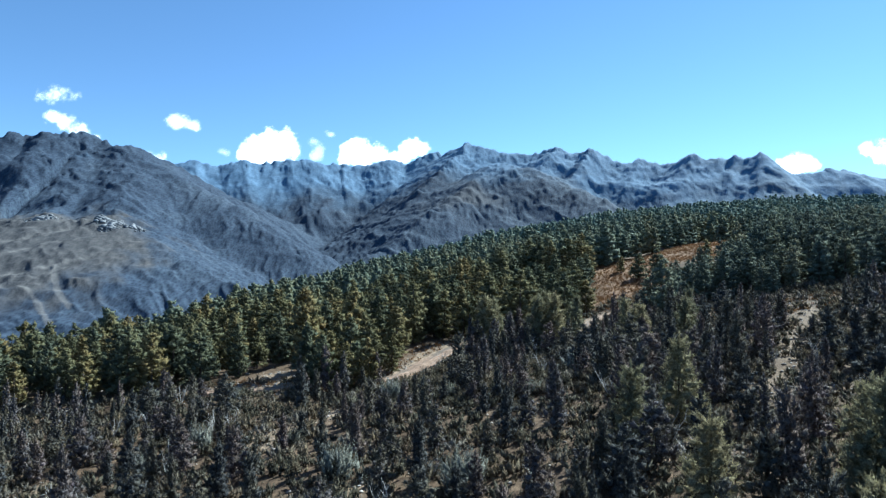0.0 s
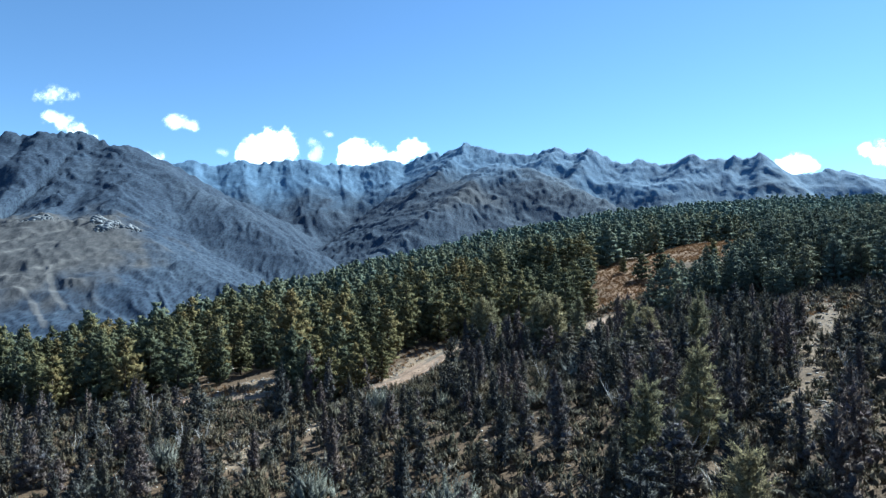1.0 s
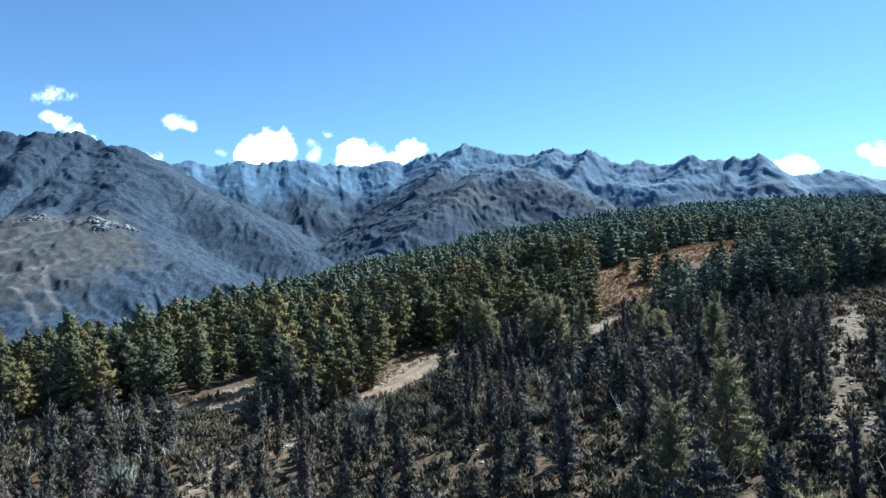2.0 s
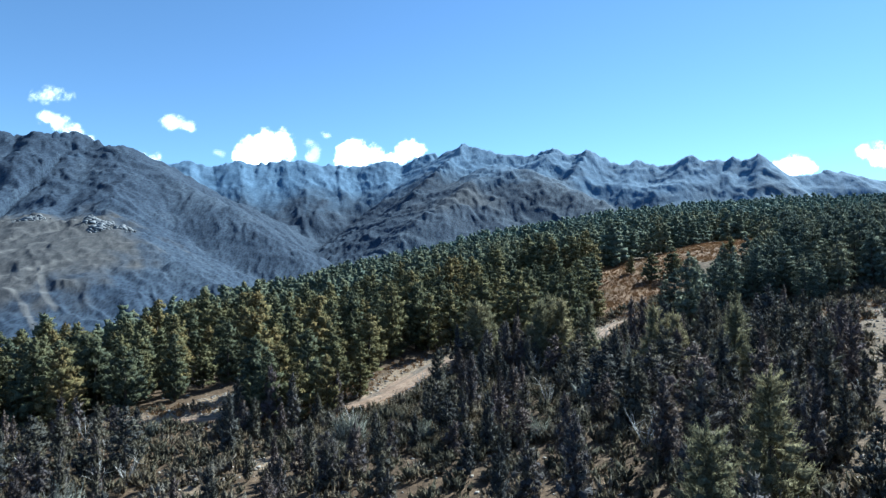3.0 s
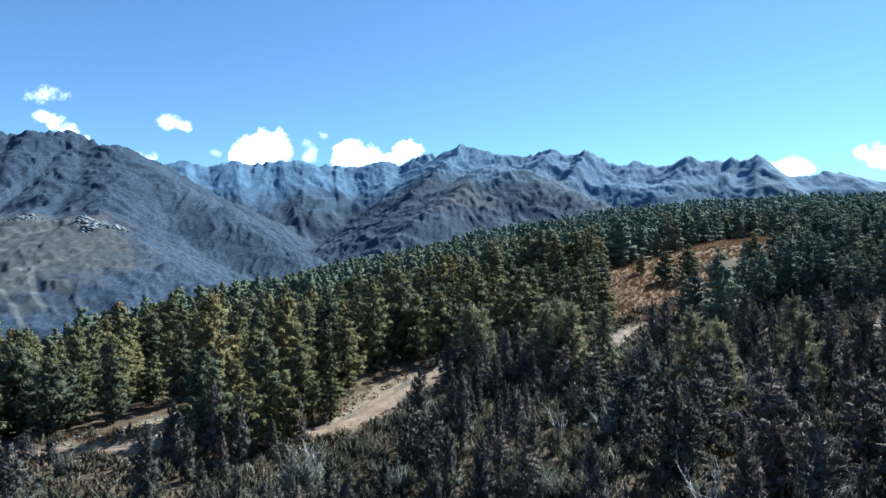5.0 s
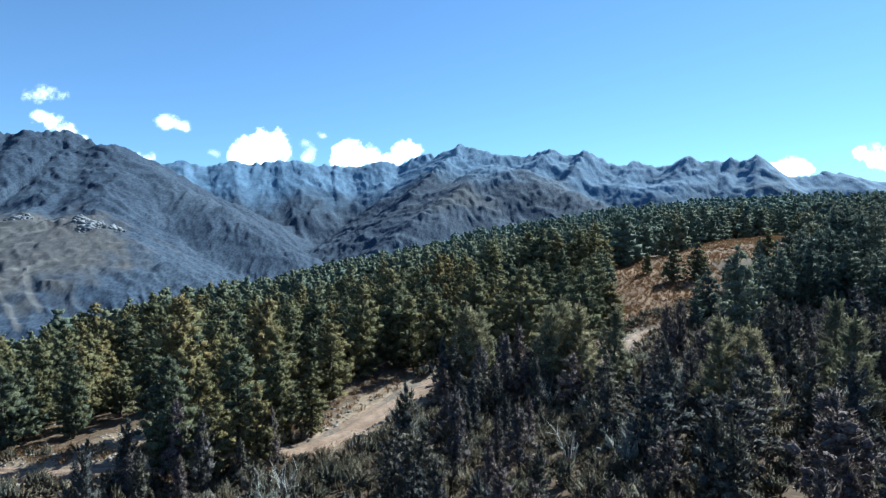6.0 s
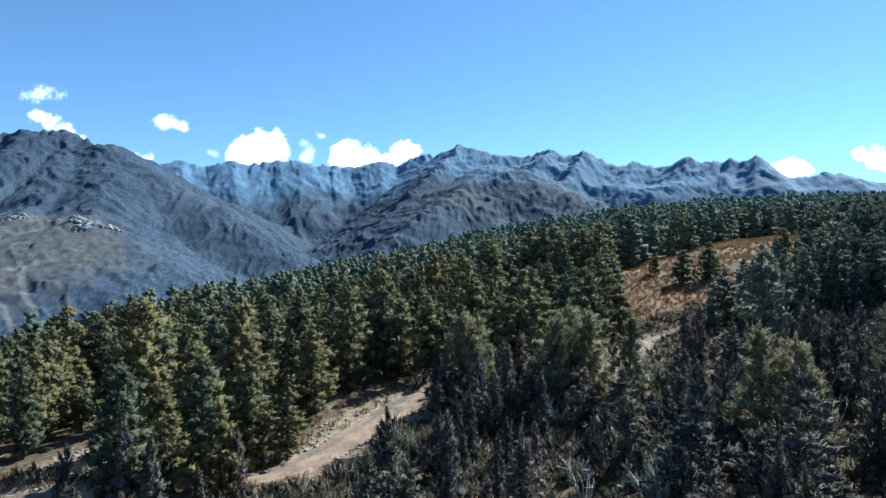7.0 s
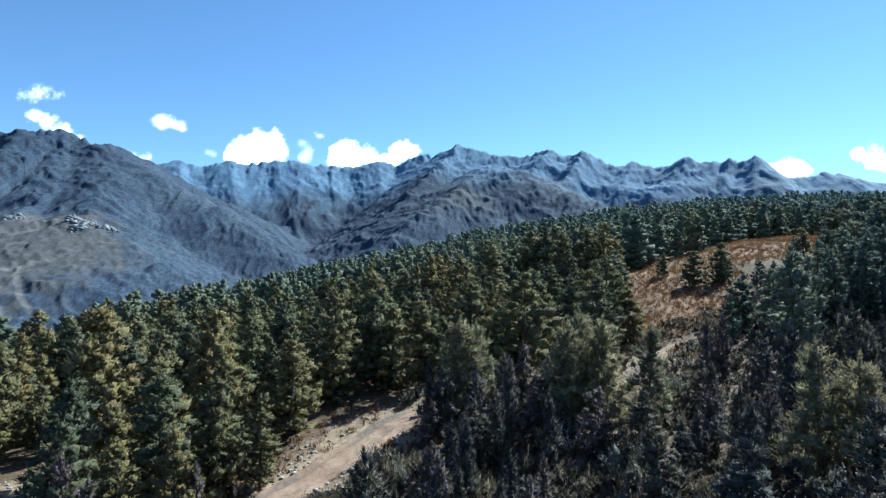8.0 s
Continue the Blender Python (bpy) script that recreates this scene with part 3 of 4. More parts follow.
def pine_crown(seed, height, radius, whorls, limbs, per, length, width, low=0.06, size=0.25, heart=0.84, fine=True, blunt=2.3):
    """A bushy pine: limbs in loose whorls up a slightly leaning trunk, each ending in pillows of needles, uneven in reach with dark hollows between."""
    r = np.random.default_rng(seed)
    spots, axes, long, wide = [], [], [], []
    lumps = [(r.uniform(0, 6.28), r.uniform(0.1, 0.85), r.uniform(-0.38, 0.3)) for _ in range(7)]
    for k in range(whorls):
        level = low + (0.90 - low) * k / (whorls - 1)
        girth = radius * min(1.0, 0.66 + 1.6 * level) * (1 - level ** blunt) ** 0.8
        start, count = r.uniform(0, 6.28), max(3, int(round(limbs * (0.5 + 0.5 * girth / radius))))
        for q in range(count):
            t = start + 6.283 * q / count + r.normal(0, 0.28)
            z = min(max(level + r.normal(0, 0.42) * 0.9 / whorls, low * 0.6), 0.93)
            bulge = sum(h * math.exp(-(1 - math.cos(t - a)) * 2.2 - ((z - b) / 0.16) ** 2) for a, b, h in lumps)
            reach = girth * r.uniform(0.72, 1.12) * (1 + bulge)
            s = size * radius * (0.5 + 0.55 * girth / radius) * r.uniform(0.7, 1.35)
            for far, scale in ((1.0, 1.0), (0.55, 1.05)) if girth > 0.5 * radius else ((0.9, 1.0),):
                out = max(reach * far - s * 0.5, 0.0)
                spots.append((out * math.cos(t), out * math.sin(t), z * height + 0.30 * out - 0.10 * out * out + r.normal(0, 0.12)))
                axes.append((math.cos(t) + r.normal(0, 0.3), math.sin(t) + r.normal(0, 0.3), 0.55 + r.normal(0, 0.25)))
                long.append(s * scale * 1.12)
                wide.append(s * scale * 0.86)
    for h, w in ((0.88, 0.20), (0.95, 0.12)):
        spots.append((r.normal(0, 0.08), r.normal(0, 0.08), height * h))
        axes.append((0.05, 0, 1))
        long.append(height * 0.045)
        wide.append(radius * w)
    return needle_masses(np.array(spots), np.array(axes), np.array(long), np.array(wide), per, length, width, r, heart, 0.45, 0.3, fine)


def spire_crown(seed, height, radius, plumes, per, length, width, heart=0.8, ragged=0.25, open_out=0.45, fine=True):
    """A slender young conifer: upswept feathery plumes close round the trunk, tapering to an uneven tip."""
    r = np.random.default_rng(seed)
    t = (np.arange(plumes) + r.uniform(0, 1, plumes)) / plumes
    z = 0.02 + 0.84 * t
    turn = np.arange(plumes) * 2.399 + r.normal(0, 0.5, plumes)
    girth = radius * np.clip(0.6 + 2.2 * z, 0, 1) * (1 - z ** 1.3) ** 0.8
    out = girth * r.uniform(0.25, 0.75 + ragged, plumes)
    long = height * (0.055 + 0.02 * (1 - z)) * r.uniform(0.75, 1.4, plumes)
    wide = np.maximum(0.40 * girth, 0.07 * radius + 0.06) * r.uniform(0.75, 1.25, plumes)
    spots = np.stack([out * np.cos(turn), out * np.sin(turn), z * height + long * 0.6], -1)
    axes = np.stack([open_out * np.cos(turn), open_out * np.sin(turn), np.ones(plumes)], -1) + r.normal(0, 0.2, (plumes, 3))
    spots, axes = np.concatenate([spots, [[0, 0, height * 0.30], [0, 0, height * 0.62], [0, 0, height * 0.93]]]), np.concatenate([axes, [[0, 0, 1]] * 3])
    long, wide = np.append(long, [height * 0.26, height * 0.26, height * 0.07]), np.append(wide, [radius * 0.42, radius * 0.26, 0.10])
    return needle_masses(spots, axes, long, wide, per, length, width, r, heart, 0.42, 0.35, fine)


def bush(seed, height, radius, plumes, per, length, width, heart=0.62, fine=True):
    """A rounded shrub of many upright sprays, uneven and open at the rim."""
    r = np.random.default_rng(seed)
    foot = r.normal(size=(plumes, 2)) * radius * 0.40
    away = np.hypot(foot[:, 0], foot[:, 1]) / radius
    long = height * r.uniform(0.26, 0.5, plumes) * np.exp(-away ** 2 * 0.5)
    wide = radius * r.uniform(0.13, 0.25, plumes)
    spots = np.stack([foot[:, 0], foot[:, 1], long * r.uniform(0.7, 1.15, plumes)], -1)
    axes = np.stack([foot[:, 0] / radius * 0.8, foot[:, 1] / radius * 0.8, np.ones(plumes)], -1) + r.normal(0, 0.2, (plumes, 3))
    return needle_masses(spots, axes, long, wide, per, length, width, r, heart, 0.5, 0.45, fine)


def trunk_mesh(name, height, thick, seed):
    """A tapered trunk with a few bare limbs."""
    r = np.random.default_rng(seed)
    sides, rings = 7, 6
    a = np.linspace(0, 2 * np.pi, sides, endpoint=False)
    v, f = [], []
    bend = r.normal(0, 0.05, (rings, 2)).cumsum(0) * 0.5
    bend[0] = 0

    def tube(points, radii):
        base = len(v)
        for q, (p, rad) in enumerate(zip(points, radii)):
            for t in a:
                v.append((p[0] + rad * math.cos(t), p[1] + rad * math.sin(t), p[2]))
        for i in range(len(points) - 1):
            for j in range(sides):
                k = (j + 1) % sides
                f.append((base + i * sides + j, base + i * sides + k, base + (i + 1) * sides + k, base + (i + 1) * sides + j))

    zs = np.linspace(-0.35, height * 0.95, rings)
    tube([(bend[i, 0], bend[i, 1], zs[i]) for i in range(rings)], [thick * (1.15 - 1.05 * i / (rings - 1)) for i in range(rings)])
    for _ in range(5):
        h, t, l = height * r.uniform(0.12, 0.5), r.uniform(0, 6.28), height * r.uniform(0.07, 0.13)
        tube([(0, 0, h), (l * 0.5 * math.cos(t), l * 0.5 * math.sin(t), h + l * 0.12), (l * math.cos(t), l * math.sin(t), h + l * 0.35)],
             [thick * 0.3, thick * 0.2, thick * 0.08])
    return mesh_from(name, v, f, shade=True)


def leafy_mesh(name, shape):
    v, f, n, c = shape
    return mesh_from(name, v, f, {"clump": c}, shade=True, normals=n)


def tree_thing(name, kinds, crown_material, label, category, group):
    """Builds one thing of each kind: an Empty at the foot with a trunk and a crown. Returns the models."""
    models = []
    for seed, (height, thick, shape) in enumerate(kinds):
        root = tagged(new(name), label, category, group)
        part("trunk", trunk_mesh("trunk", height, thick, seed + 50), bark, root)
        part("crown", leafy_mesh("crown", shape), crown_material, root)
        models.append(root)
    return models


PINES = [(h, 0.16, pine_crown(100 + k, h, w, 11, 6, 23, 0.27, 0.115, low, 0.235, 0.80, False))
         for k, (h, w, low) in enumerate([(8.0, 2.15, 0.05), (8.8, 2.05, 0.04), (8.4, 2.4, 0.10), (9.4, 2.25, 0.05), (7.6, 2.35, 0.04), (8.6, 2.55, 0.12), (9.0, 1.95, 0.06), (8.2, 2.25, 0.08), (8.9, 2.3, 0.07)])]
DARKS = [(h, 0.18, pine_crown(150 + k, h, w, 13, 5, 24, 0.28, 0.11, 0.05, 0.24, 0.80, False, 2.0))
         for k, (h, w) in enumerate([(9.6, 2.2), (10.2, 2.0), (10.8, 2.3), (9.9, 2.5), (10.4, 2.15)])]
YOUNGS = [(h, 0.07, spire_crown(200 + k, h, w, 46, 44, 0.24, 0.06, 0.72, rag, lean, False))
          for k, (h, w, rag, lean) in enumerate([(4.6, 0.85, 0.2, 0.45), (5.4, 0.95, 0.3, 0.5), (5.0, 1.15, 0.3, 0.65), (5.8, 0.9, 0.2, 0.4), (4.2, 1.25, 0.4, 0.7), (5.2, 1.3, 0.35, 0.7), (6.0, 1.1, 0.3, 0.55)])]
YOUNGS += [(4.6, 0.08, pine_crown(230, 4.6, 1.3, 9, 5, 26, 0.22, 0.08, 0.04, 0.25, 0.72, False)), (5.2, 0.08, pine_crown(231, 5.2, 1.45, 10, 5, 26, 0.22, 0.08, 0.04, 0.25, 0.72, False))]
TALLS = [(8.0 + 0.5 * k, 0.12, spire_crown(250 + k, 8.0 + 0.5 * k, 1.7 + 0.2 * (k % 2), 96, 62, 0.30, 0.055, 0.60, 0.45, 0.95, False)) for k in range(4)]
BUSHES = [bush(300 + k, 1.5 + 0.45 * (k % 3), 1.1 + 0.25 * (k % 2), 22, 34, 0.21, 0.055, 0.66, False) for k in range(6)]
PINES_MID = [pine_crown(400 + k, 8.4, 2.1 + 0.15 * (k % 3), 7, 5, 4, 0.5, 0.28, 0.06, 0.34, 0.92, False) for k in range(9)]
PINES_FAR = [pine_crown(450 + k, 8.2, 2.05 + 0.15 * (k % 3), 5, 4, 2, 0.7, 0.4, 0.06, 0.42, 0.95, False) for k in range(9)]
YOUNGS_FAR = [spire_crown(500 + k, 5.0, 0.9 + 0.3 * (k % 2), 24, 16, 0.34, 0.11, 0.82, 0.3, 0.5, False) for k in range(5)]
BUSHES_FAR = [bush(600 + k, 1.8, 1.2, 11, 10, 0.32, 0.11, 0.74, False) for k in range(5)]


def joined(name, spots, shapes, material, label, category, seed, broad=1.0):
    """Many plants in one mesh, each with its own size, turn and tint."""
    r = np.random.default_rng(seed)
    vs, fs, ts, ns, cs, n = [], [], [], [], [], 0
    for x, y, z, s, tint in spots:
        v, f, *soft = shapes[r.integers(len(shapes))]
        t, w = r.uniform(0, 6.28), s * broad * r.uniform(0.85, 1.15)
        c, q = math.cos(t), math.sin(t)
        vs.append(np.stack([x + w * (v[:, 0] * c - v[:, 1] * q), y + w * (v[:, 0] * q + v[:, 1] * c), z + s * v[:, 2]], -1))
        if soft:
            ns.append(np.stack([soft[0][:, 0] * c - soft[0][:, 1] * q, soft[0][:, 0] * q + soft[0][:, 1] * c, soft[0][:, 2]], -1))
        cs.append(soft[1] if soft else np.full(len(v), r.uniform()))
        fs.append(f + n)
        ts.append(np.full(len(v), tint))
        n += len(v)
    me = mesh_from(name, np.concatenate(vs), np.concatenate(fs), {"tint": np.concatenate(ts), "clump": np.concatenate(cs)}, shade=bool(ns), normals=np.concatenate(ns) if ns else None)
    return tagged(part(name, me, material), label, category, kind="stuff")


def scatter(x0, x1, y0, y1, step, seed):
    r = np.random.default_rng(seed)
    gx, gy = np.meshgrid(np.arange(x0, x1, step), np.arange(y0, y1, step))
    gx = gx + (np.arange(gx.shape[0]) % 2)[:, None] * step * 0.5
    gx, gy = gx.ravel() + r.uniform(-0.42, 0.42, gx.size) * step, gy.ravel() + r.uniform(-0.42, 0.42, gy.size) * step
    return gx, gy, r


ROAD_X, ROAD_Y = [-60, -34, -20, -12, -6.5, -3, 0.4, 4, 12, 19, 24, 30, 33, 36, 40, 60, 90], [84, 83, 80.4, 80.8, 83.5, 89.5, 95.6, 98.6, 97.6, 98.6, 103, 113, 117, 112, 100, 88, 86]


def above_road(x, y):
    return y - np.interp(x, ROAD_X, ROAD_Y)


def in_sight(x, y, margin=5.0):
    """Inside the fan of land that the flight looks over."""
    return np.abs(x - 2) < 0.735 * np.maximum(y, 0) + margin


def clear_of(x, y, line, extra):
    d, w, _ = along(x, y, line)
    return d > w + extra


def place(models, spots, seed, broad=1.0):
    r = np.random.default_rng(seed)
    for i, (x, y, z, s, _) in enumerate(spots):
        model = models[i % len(models)]
        m = pose(x, y, z, r.normal(0, 1.5), r.normal(0, 1.5), r.uniform(0, 360)) @ Matrix.Diagonal((s * broad * r.uniform(0.85, 1.2), s * broad * r.uniform(0.85, 1.2), s, 1))
        if i < len(models):
            model.matrix_basis = m
        else:
            made = copy_thing(model, m)
            made.matrix_basis = m


def right_grove(x, y):
    """The stand of dark pines beside the meadow."""
    return (x > 42.5 + np.maximum(y - 118, 0) * 0.45) & (y > np.maximum(121 - 2.6 * (x - 42.5), 98)) & (y < 128 + np.maximum(x - 60, 0) * 0.8) & (x < 120)


GAPS = [[(0.5, 95, 2.6), (-3, 88, 4), (-3, 79, 4.5), (-2, 68, 3)], [(-25.5, 87, 3.3), (-28, 91, 2.2)], [(-25, 80, 3.8), (-22, 70, 3), (-17, 60, 2.6)], [(10.5, 70, 2.0), (12, 60, 2.0), (12, 52, 1.6)], [(18, 80, 1.2), (20.5, 96, 3.2), (26, 99, 4.5), (34, 110, 7.0)], [(8, 44, 1.6), (6, 37, 1.6)], [(24, 36, 1.5), (18, 35, 2)], [(51, 86, 4.0), (43, 71, 3.2), (38, 63, 2.4)], [(52, 133, 5), (66, 146, 7), (80, 160, 6)]]


def open_ground(x, y, extra=0.0):
    free = clear_of(x, y, MEADOW, extra) & clear_of(x, y, STONY_STRIP, extra * 0.5)
    for line in GAPS:
        free &= clear_of(x, y, line, 0)
    return free


# pine plantation above the road, up to the rim of the hill
x, y, r = scatter(-100, 330, 78, 430, 4.55, 1)
keep = in_sight(x, y, 9) & (above_road(x, y) > np.where(x < -8, 1.5, 3.9)) & (beyond_crest(x, y) < 14) & (road_distance(x, y) > 2.2) & ~right_grove(x, y)
keep &= open_ground(x, y, 2.6) & ((x < 28) | (y > 122)) & (r.uniform(size=x.size) < 0.93)
x, y = x[keep], y[keep]
size = (0.70 + 0.52 * r.uniform(size=x.size)) * (0.98 + 0.14 * value_noise(x, y, 22, 61)) * (1.04 - 0.10 * smooth(20, 90, above_road(x, y)))
# the last term cools the tint with distance, painting in some haze
warm = np.clip(0.40 + 0.22 * value_noise(x, y, 30, 62) + r.normal(0, 0.17, x.size) - 0.0005 * (np.hypot(x, y) - 100), 0.02, 0.9)
verge = np.array([(-18.6, 84.2, 0.95), (-15.6, 83.0, 0.8), (-12.4, 83.2, 0.92), (-9.6, 84.6, 0.8), (-15.2, 77.9, 0.85), (-12.2, 77.4, 0.7), (-9.4, 78.4, 0.78), (-7.2, 86.4, 0.7),
                  (44.0, 137.3, 0.72), (47.6, 136.3, 0.78), (49.2, 138.0, 0.55), (42.3, 157.0, 0.62), (38.3, 156.4, 0.6), (42.6, 146.0, 0.5), (50.5, 141.0, 0.32)])
x, y = np.append(x, verge[:, 0]), np.append(y, verge[:, 1])
size, warm = np.append(size, verge[:, 2]), np.append(warm, 0.4 + 0 * verge[:, 0])
pine_spots = np.stack([x, y, land(x, y), size, warm], -1)
pine_spots = pine_spots[np.argsort(np.hypot(x - 4, y - 45))]

# tall dark pines at the right of the meadow
x, y, r = scatter(28, 122, 84, 152, 3.6, 4)
keep = in_sight(x, y, 6) & right_grove(x, y) & (road_distance(x, y) > 1.6) & open_ground(x, y, 1.5) & (beyond_crest(x, y) < 5) & (r.uniform(size=x.size) < 0.9)
x, y = x[keep], y[keep]
dark_spots = np.stack([x, y, land(x, y), 0.40 + 0.38 * smooth(48, 66, x) + 0.18 * r.uniform(size=x.size), 0 * x], -1)
own = np.array([(34.4, 95.0, 1.12), (36.0, 109.5, 0.5), (37.6, 112.4, 0.6), (39.6, 113.6, 0.68), (41.4, 110.8, 0.72), (43.2, 107.6, 0.8), (44.6, 111.6, 0.7), (46.6, 108.0, 0.8), (48.2, 112.2, 0.75),
                (50.2, 109.2, 0.85), (52.0, 113.4, 0.8), (47.4, 116.2, 0.7), (51.0, 118.4, 0.75), (55.2, 112.4, 0.85), (54.0, 107.8, 0.8)])
dark_spots = np.concatenate([dark_spots, np.stack([own[:, 0], own[:, 1], land(own[:, 0], own[:, 1]), own[:, 2], 0 * own[:, 0]], -1)])
x, y = dark_spots[:, 0], dark_spots[:, 1]
dark_spots = dark_spots[np.argsort(np.hypot(x - 4, y - 45))][:290]

# young pines and shrubs on the near slope
x, y, r = scatter(-75, 85, 16, 118, 2.95, 2)
keep = in_sight(x, y, 6) & (above_road(x, y) < -2.6) & (road_distance(x, y) > 1.8) & open_ground(x, y, 0.2) & ~right_grove(x, y)
keep &= (value_noise(x, y, 8, 24) < 0.42) & (r.uniform(size=x.size) < np.where(x > 6, 0.82, 0.66)) & (np.hypot(x, y - 20) > 9)
x, y = x[keep], y[keep]
size = 0.55 + 0.45 * r.uniform(size=x.size) ** 1.4 + 0.15 * smooth(8, 30, x)
tall = 0.75 * r.uniform(size=x.size) ** 2.2 * smooth(-0.3, 0.3, value_noise(x, y, 14, 26)) * smooth(-8, 6, x)
size = size + tall * smooth(-9, -15, above_road(x, y)) * smooth(4, 8, np.abs(x - 4) + np.maximum(y - 55, 0)) * smooth(78, 70, y + 0.5 * np.maximum(x - 30, 0))
young_spots = np.stack([x, y, land(x, y), size, r.uniform(size=x.size)], -1)
singles = np.array([(14.7, 87.5, 1.85), (13.4, 86.0, 1.6), (16.0, 86.2, 1.5), (11, 80, 1.0), (7.4, 85, 1.05), (5.4, 81, 0.8), (9.5, 86.5, 1.1), (18, 83.5, 1.25), (12.2, 88, 1.15), (14.4, 94.2, 1.2), (15.6, 91.4, 1.0), (13.2, 92.2, 1.05), (6.4, 95, 1.75), (8.2, 96, 1.5), (5.0, 92.4, 0.95), (7.8, 93.4, 1.0), (9.8, 91.5, 1.05), (11.8, 94, 1.15)])
young_spots = np.concatenate([np.stack([singles[:, 0], singles[:, 1], land(singles[:, 0], singles[:, 1]), singles[:, 2], 0.5 + 0 * singles[:, 0]], -1),
                              young_spots[np.argsort(np.hypot(x - 4, y - 60))]])

x, y, r = scatter(-80, 95, 26, 128, 1.32, 3)
keep = in_sight(x, y, 6) & ((above_road(x, y) < 5) | (x > 33) & (x < 75) & (y < 122)) & (road_distance(x, y) > 0.7) & (r.uniform(size=x.size) < 0.8) & clear_of(x, y, MEADOW, -2) & clear_of(x, y, [(2, 94, 1.8), (-3.5, 86.5, 2.8), (-5, 81, 1.5)], 0) & (r.uniform(size=x.size) < np.where(clear_of(x, y, STONY_STRIP, 0) & clear_of(x, y, [(18, 91, 2.2), (22, 97, 2.2)], 0), 1, 0.25))
x, y = x[keep], y[keep]
shrub_spots = np.stack([x, y, land(x, y) - 0.05, 0.4 + 0.65 * r.uniform(size=x.size) ** 1.3, r.uniform(size=x.size)], -1)
shrub_spots = shrub_spots[np.argsort(np.hypot(x - 4, y - 70))]

place(tree_thing("dark_pine", DARKS, dark_needles, "tall dark pine in the stand beside the meadow", "tree", "dark pines"), dark_spots, 17, 1.1)
place(tree_thing("pine_tree", PINES, pine_needles, "bushy green pine tree standing in the hillside plantation", "tree", "plantation pines"), pine_spots[:300], 11, 1.08)
high = young_spots[:, 3] > 1.22
tall_spots, young_spots = young_spots[high] * [1, 1, 1, 0.6, 1], young_spots[~high]
place(tree_thing("tall_pine", TALLS, feathery_needles, "tall feathery dark pine rising from the stony slope", "tree", "tall slope pines"), tall_spots, 19, 1.1)
place(tree_thing("young_pine", YOUNGS, young_needles, "slender dark young pine on the stony slope", "tree", "young pines"), young_spots[:300], 12, 1.0)
models = []
for shape in BUSHES:
    ob = part("shrub", leafy_mesh("shrub", shape), shrub_leaves)
    models.append(tagged(ob, "grey-green dry shrub on the stony slope", "shrub", "slope shrubs"))
place(models, shrub_spots[:300], 13)

# pale grey-green shrubs, larger than the scrub round them
pale = np.array([(2.3, 82.6), (26.2, 79.9), (21.6, 77.5), (23.8, 93.4), (14.9, 77.3), (1.3, 39.5), (-37.1, 55.9), (-25.4, 51.9), (-7.4, 43.8), (10.0, 35.7), (8.5, 59.0), (-22.3, 56.1), (-13.0, 53.8), (0.8, 62.8), (-5.3, 65.7), (-25.2, 74.7), (6.6, 59.3), (14.3, 66.4)])
models = [tagged(part("pale_shrub", leafy_mesh("pale_shrub", bush(350 + k, 2.4 + 0.3 * k, 1.35 + 0.15 * k, 34, 46, 0.24, 0.055, 0.6, False)), pale_leaves), "large pale grey-green shrub of upright sprays", "shrub", "pale shrubs") for k in range(3)]
place(models, np.stack([pale[:, 0], pale[:, 1], land(pale[:, 0], pale[:, 1]) - 0.05, 0.75 + 0.35 * (np.arange(len(pale)) % 3) / 2, 0 * pale[:, 0]], -1), 23)

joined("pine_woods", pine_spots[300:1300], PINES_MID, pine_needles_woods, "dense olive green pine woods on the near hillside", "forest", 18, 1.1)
joined("far_pine_woods", pine_spots[1300:], PINES_FAR, hazy_pine_needles, "dense dark green pine woods covering the hill", "forest", 14, 1.12)
joined("young_pine_woods", young_spots[300:], YOUNGS_FAR, young_needles_woods, "slender young pines scattered over the stony slope", "forest", 15, 1.0)
joined("scrub", shrub_spots[300:], BUSHES_FAR, shrub_leaves_scrub, "low grey-green and brown scrub between the young pines", "scrub", 16)


# ---- stones, grass, rocks ----
def stone_shape(r):
    """An angular stone: an icosahedron with its corners pushed about."""
    g = (1 + 5 ** 0.5) / 2
    v = np.array([(-1, g, 0), (1, g, 0), (-1, -g, 0), (1, -g, 0), (0, -1, g), (0, 1, g), (0, -1, -g), (0, 1, -g), (g, 0, -1), (g, 0, 1), (-g, 0, -1), (-g, 0, 1)]) / 1.9
    f = np.array([(0, 11, 5), (0, 5, 1), (0, 1, 7), (0, 7, 10), (0, 10, 11), (1, 5, 9), (5, 11, 4), (11, 10, 2), (10, 7, 6), (7, 1, 8),
                  (3, 9, 4), (3, 4, 2), (3, 2, 6), (3, 6, 8), (3, 8, 9), (4, 9, 5), (2, 4, 11), (6, 2, 10), (8, 6, 7), (9, 8, 1)])
    return v * r.uniform(0.7, 1.25, (12, 1)) * np.array([r.uniform(0.8, 1.4), r.uniform(0.8, 1.3), r.uniform(0.5, 0.8)]), f


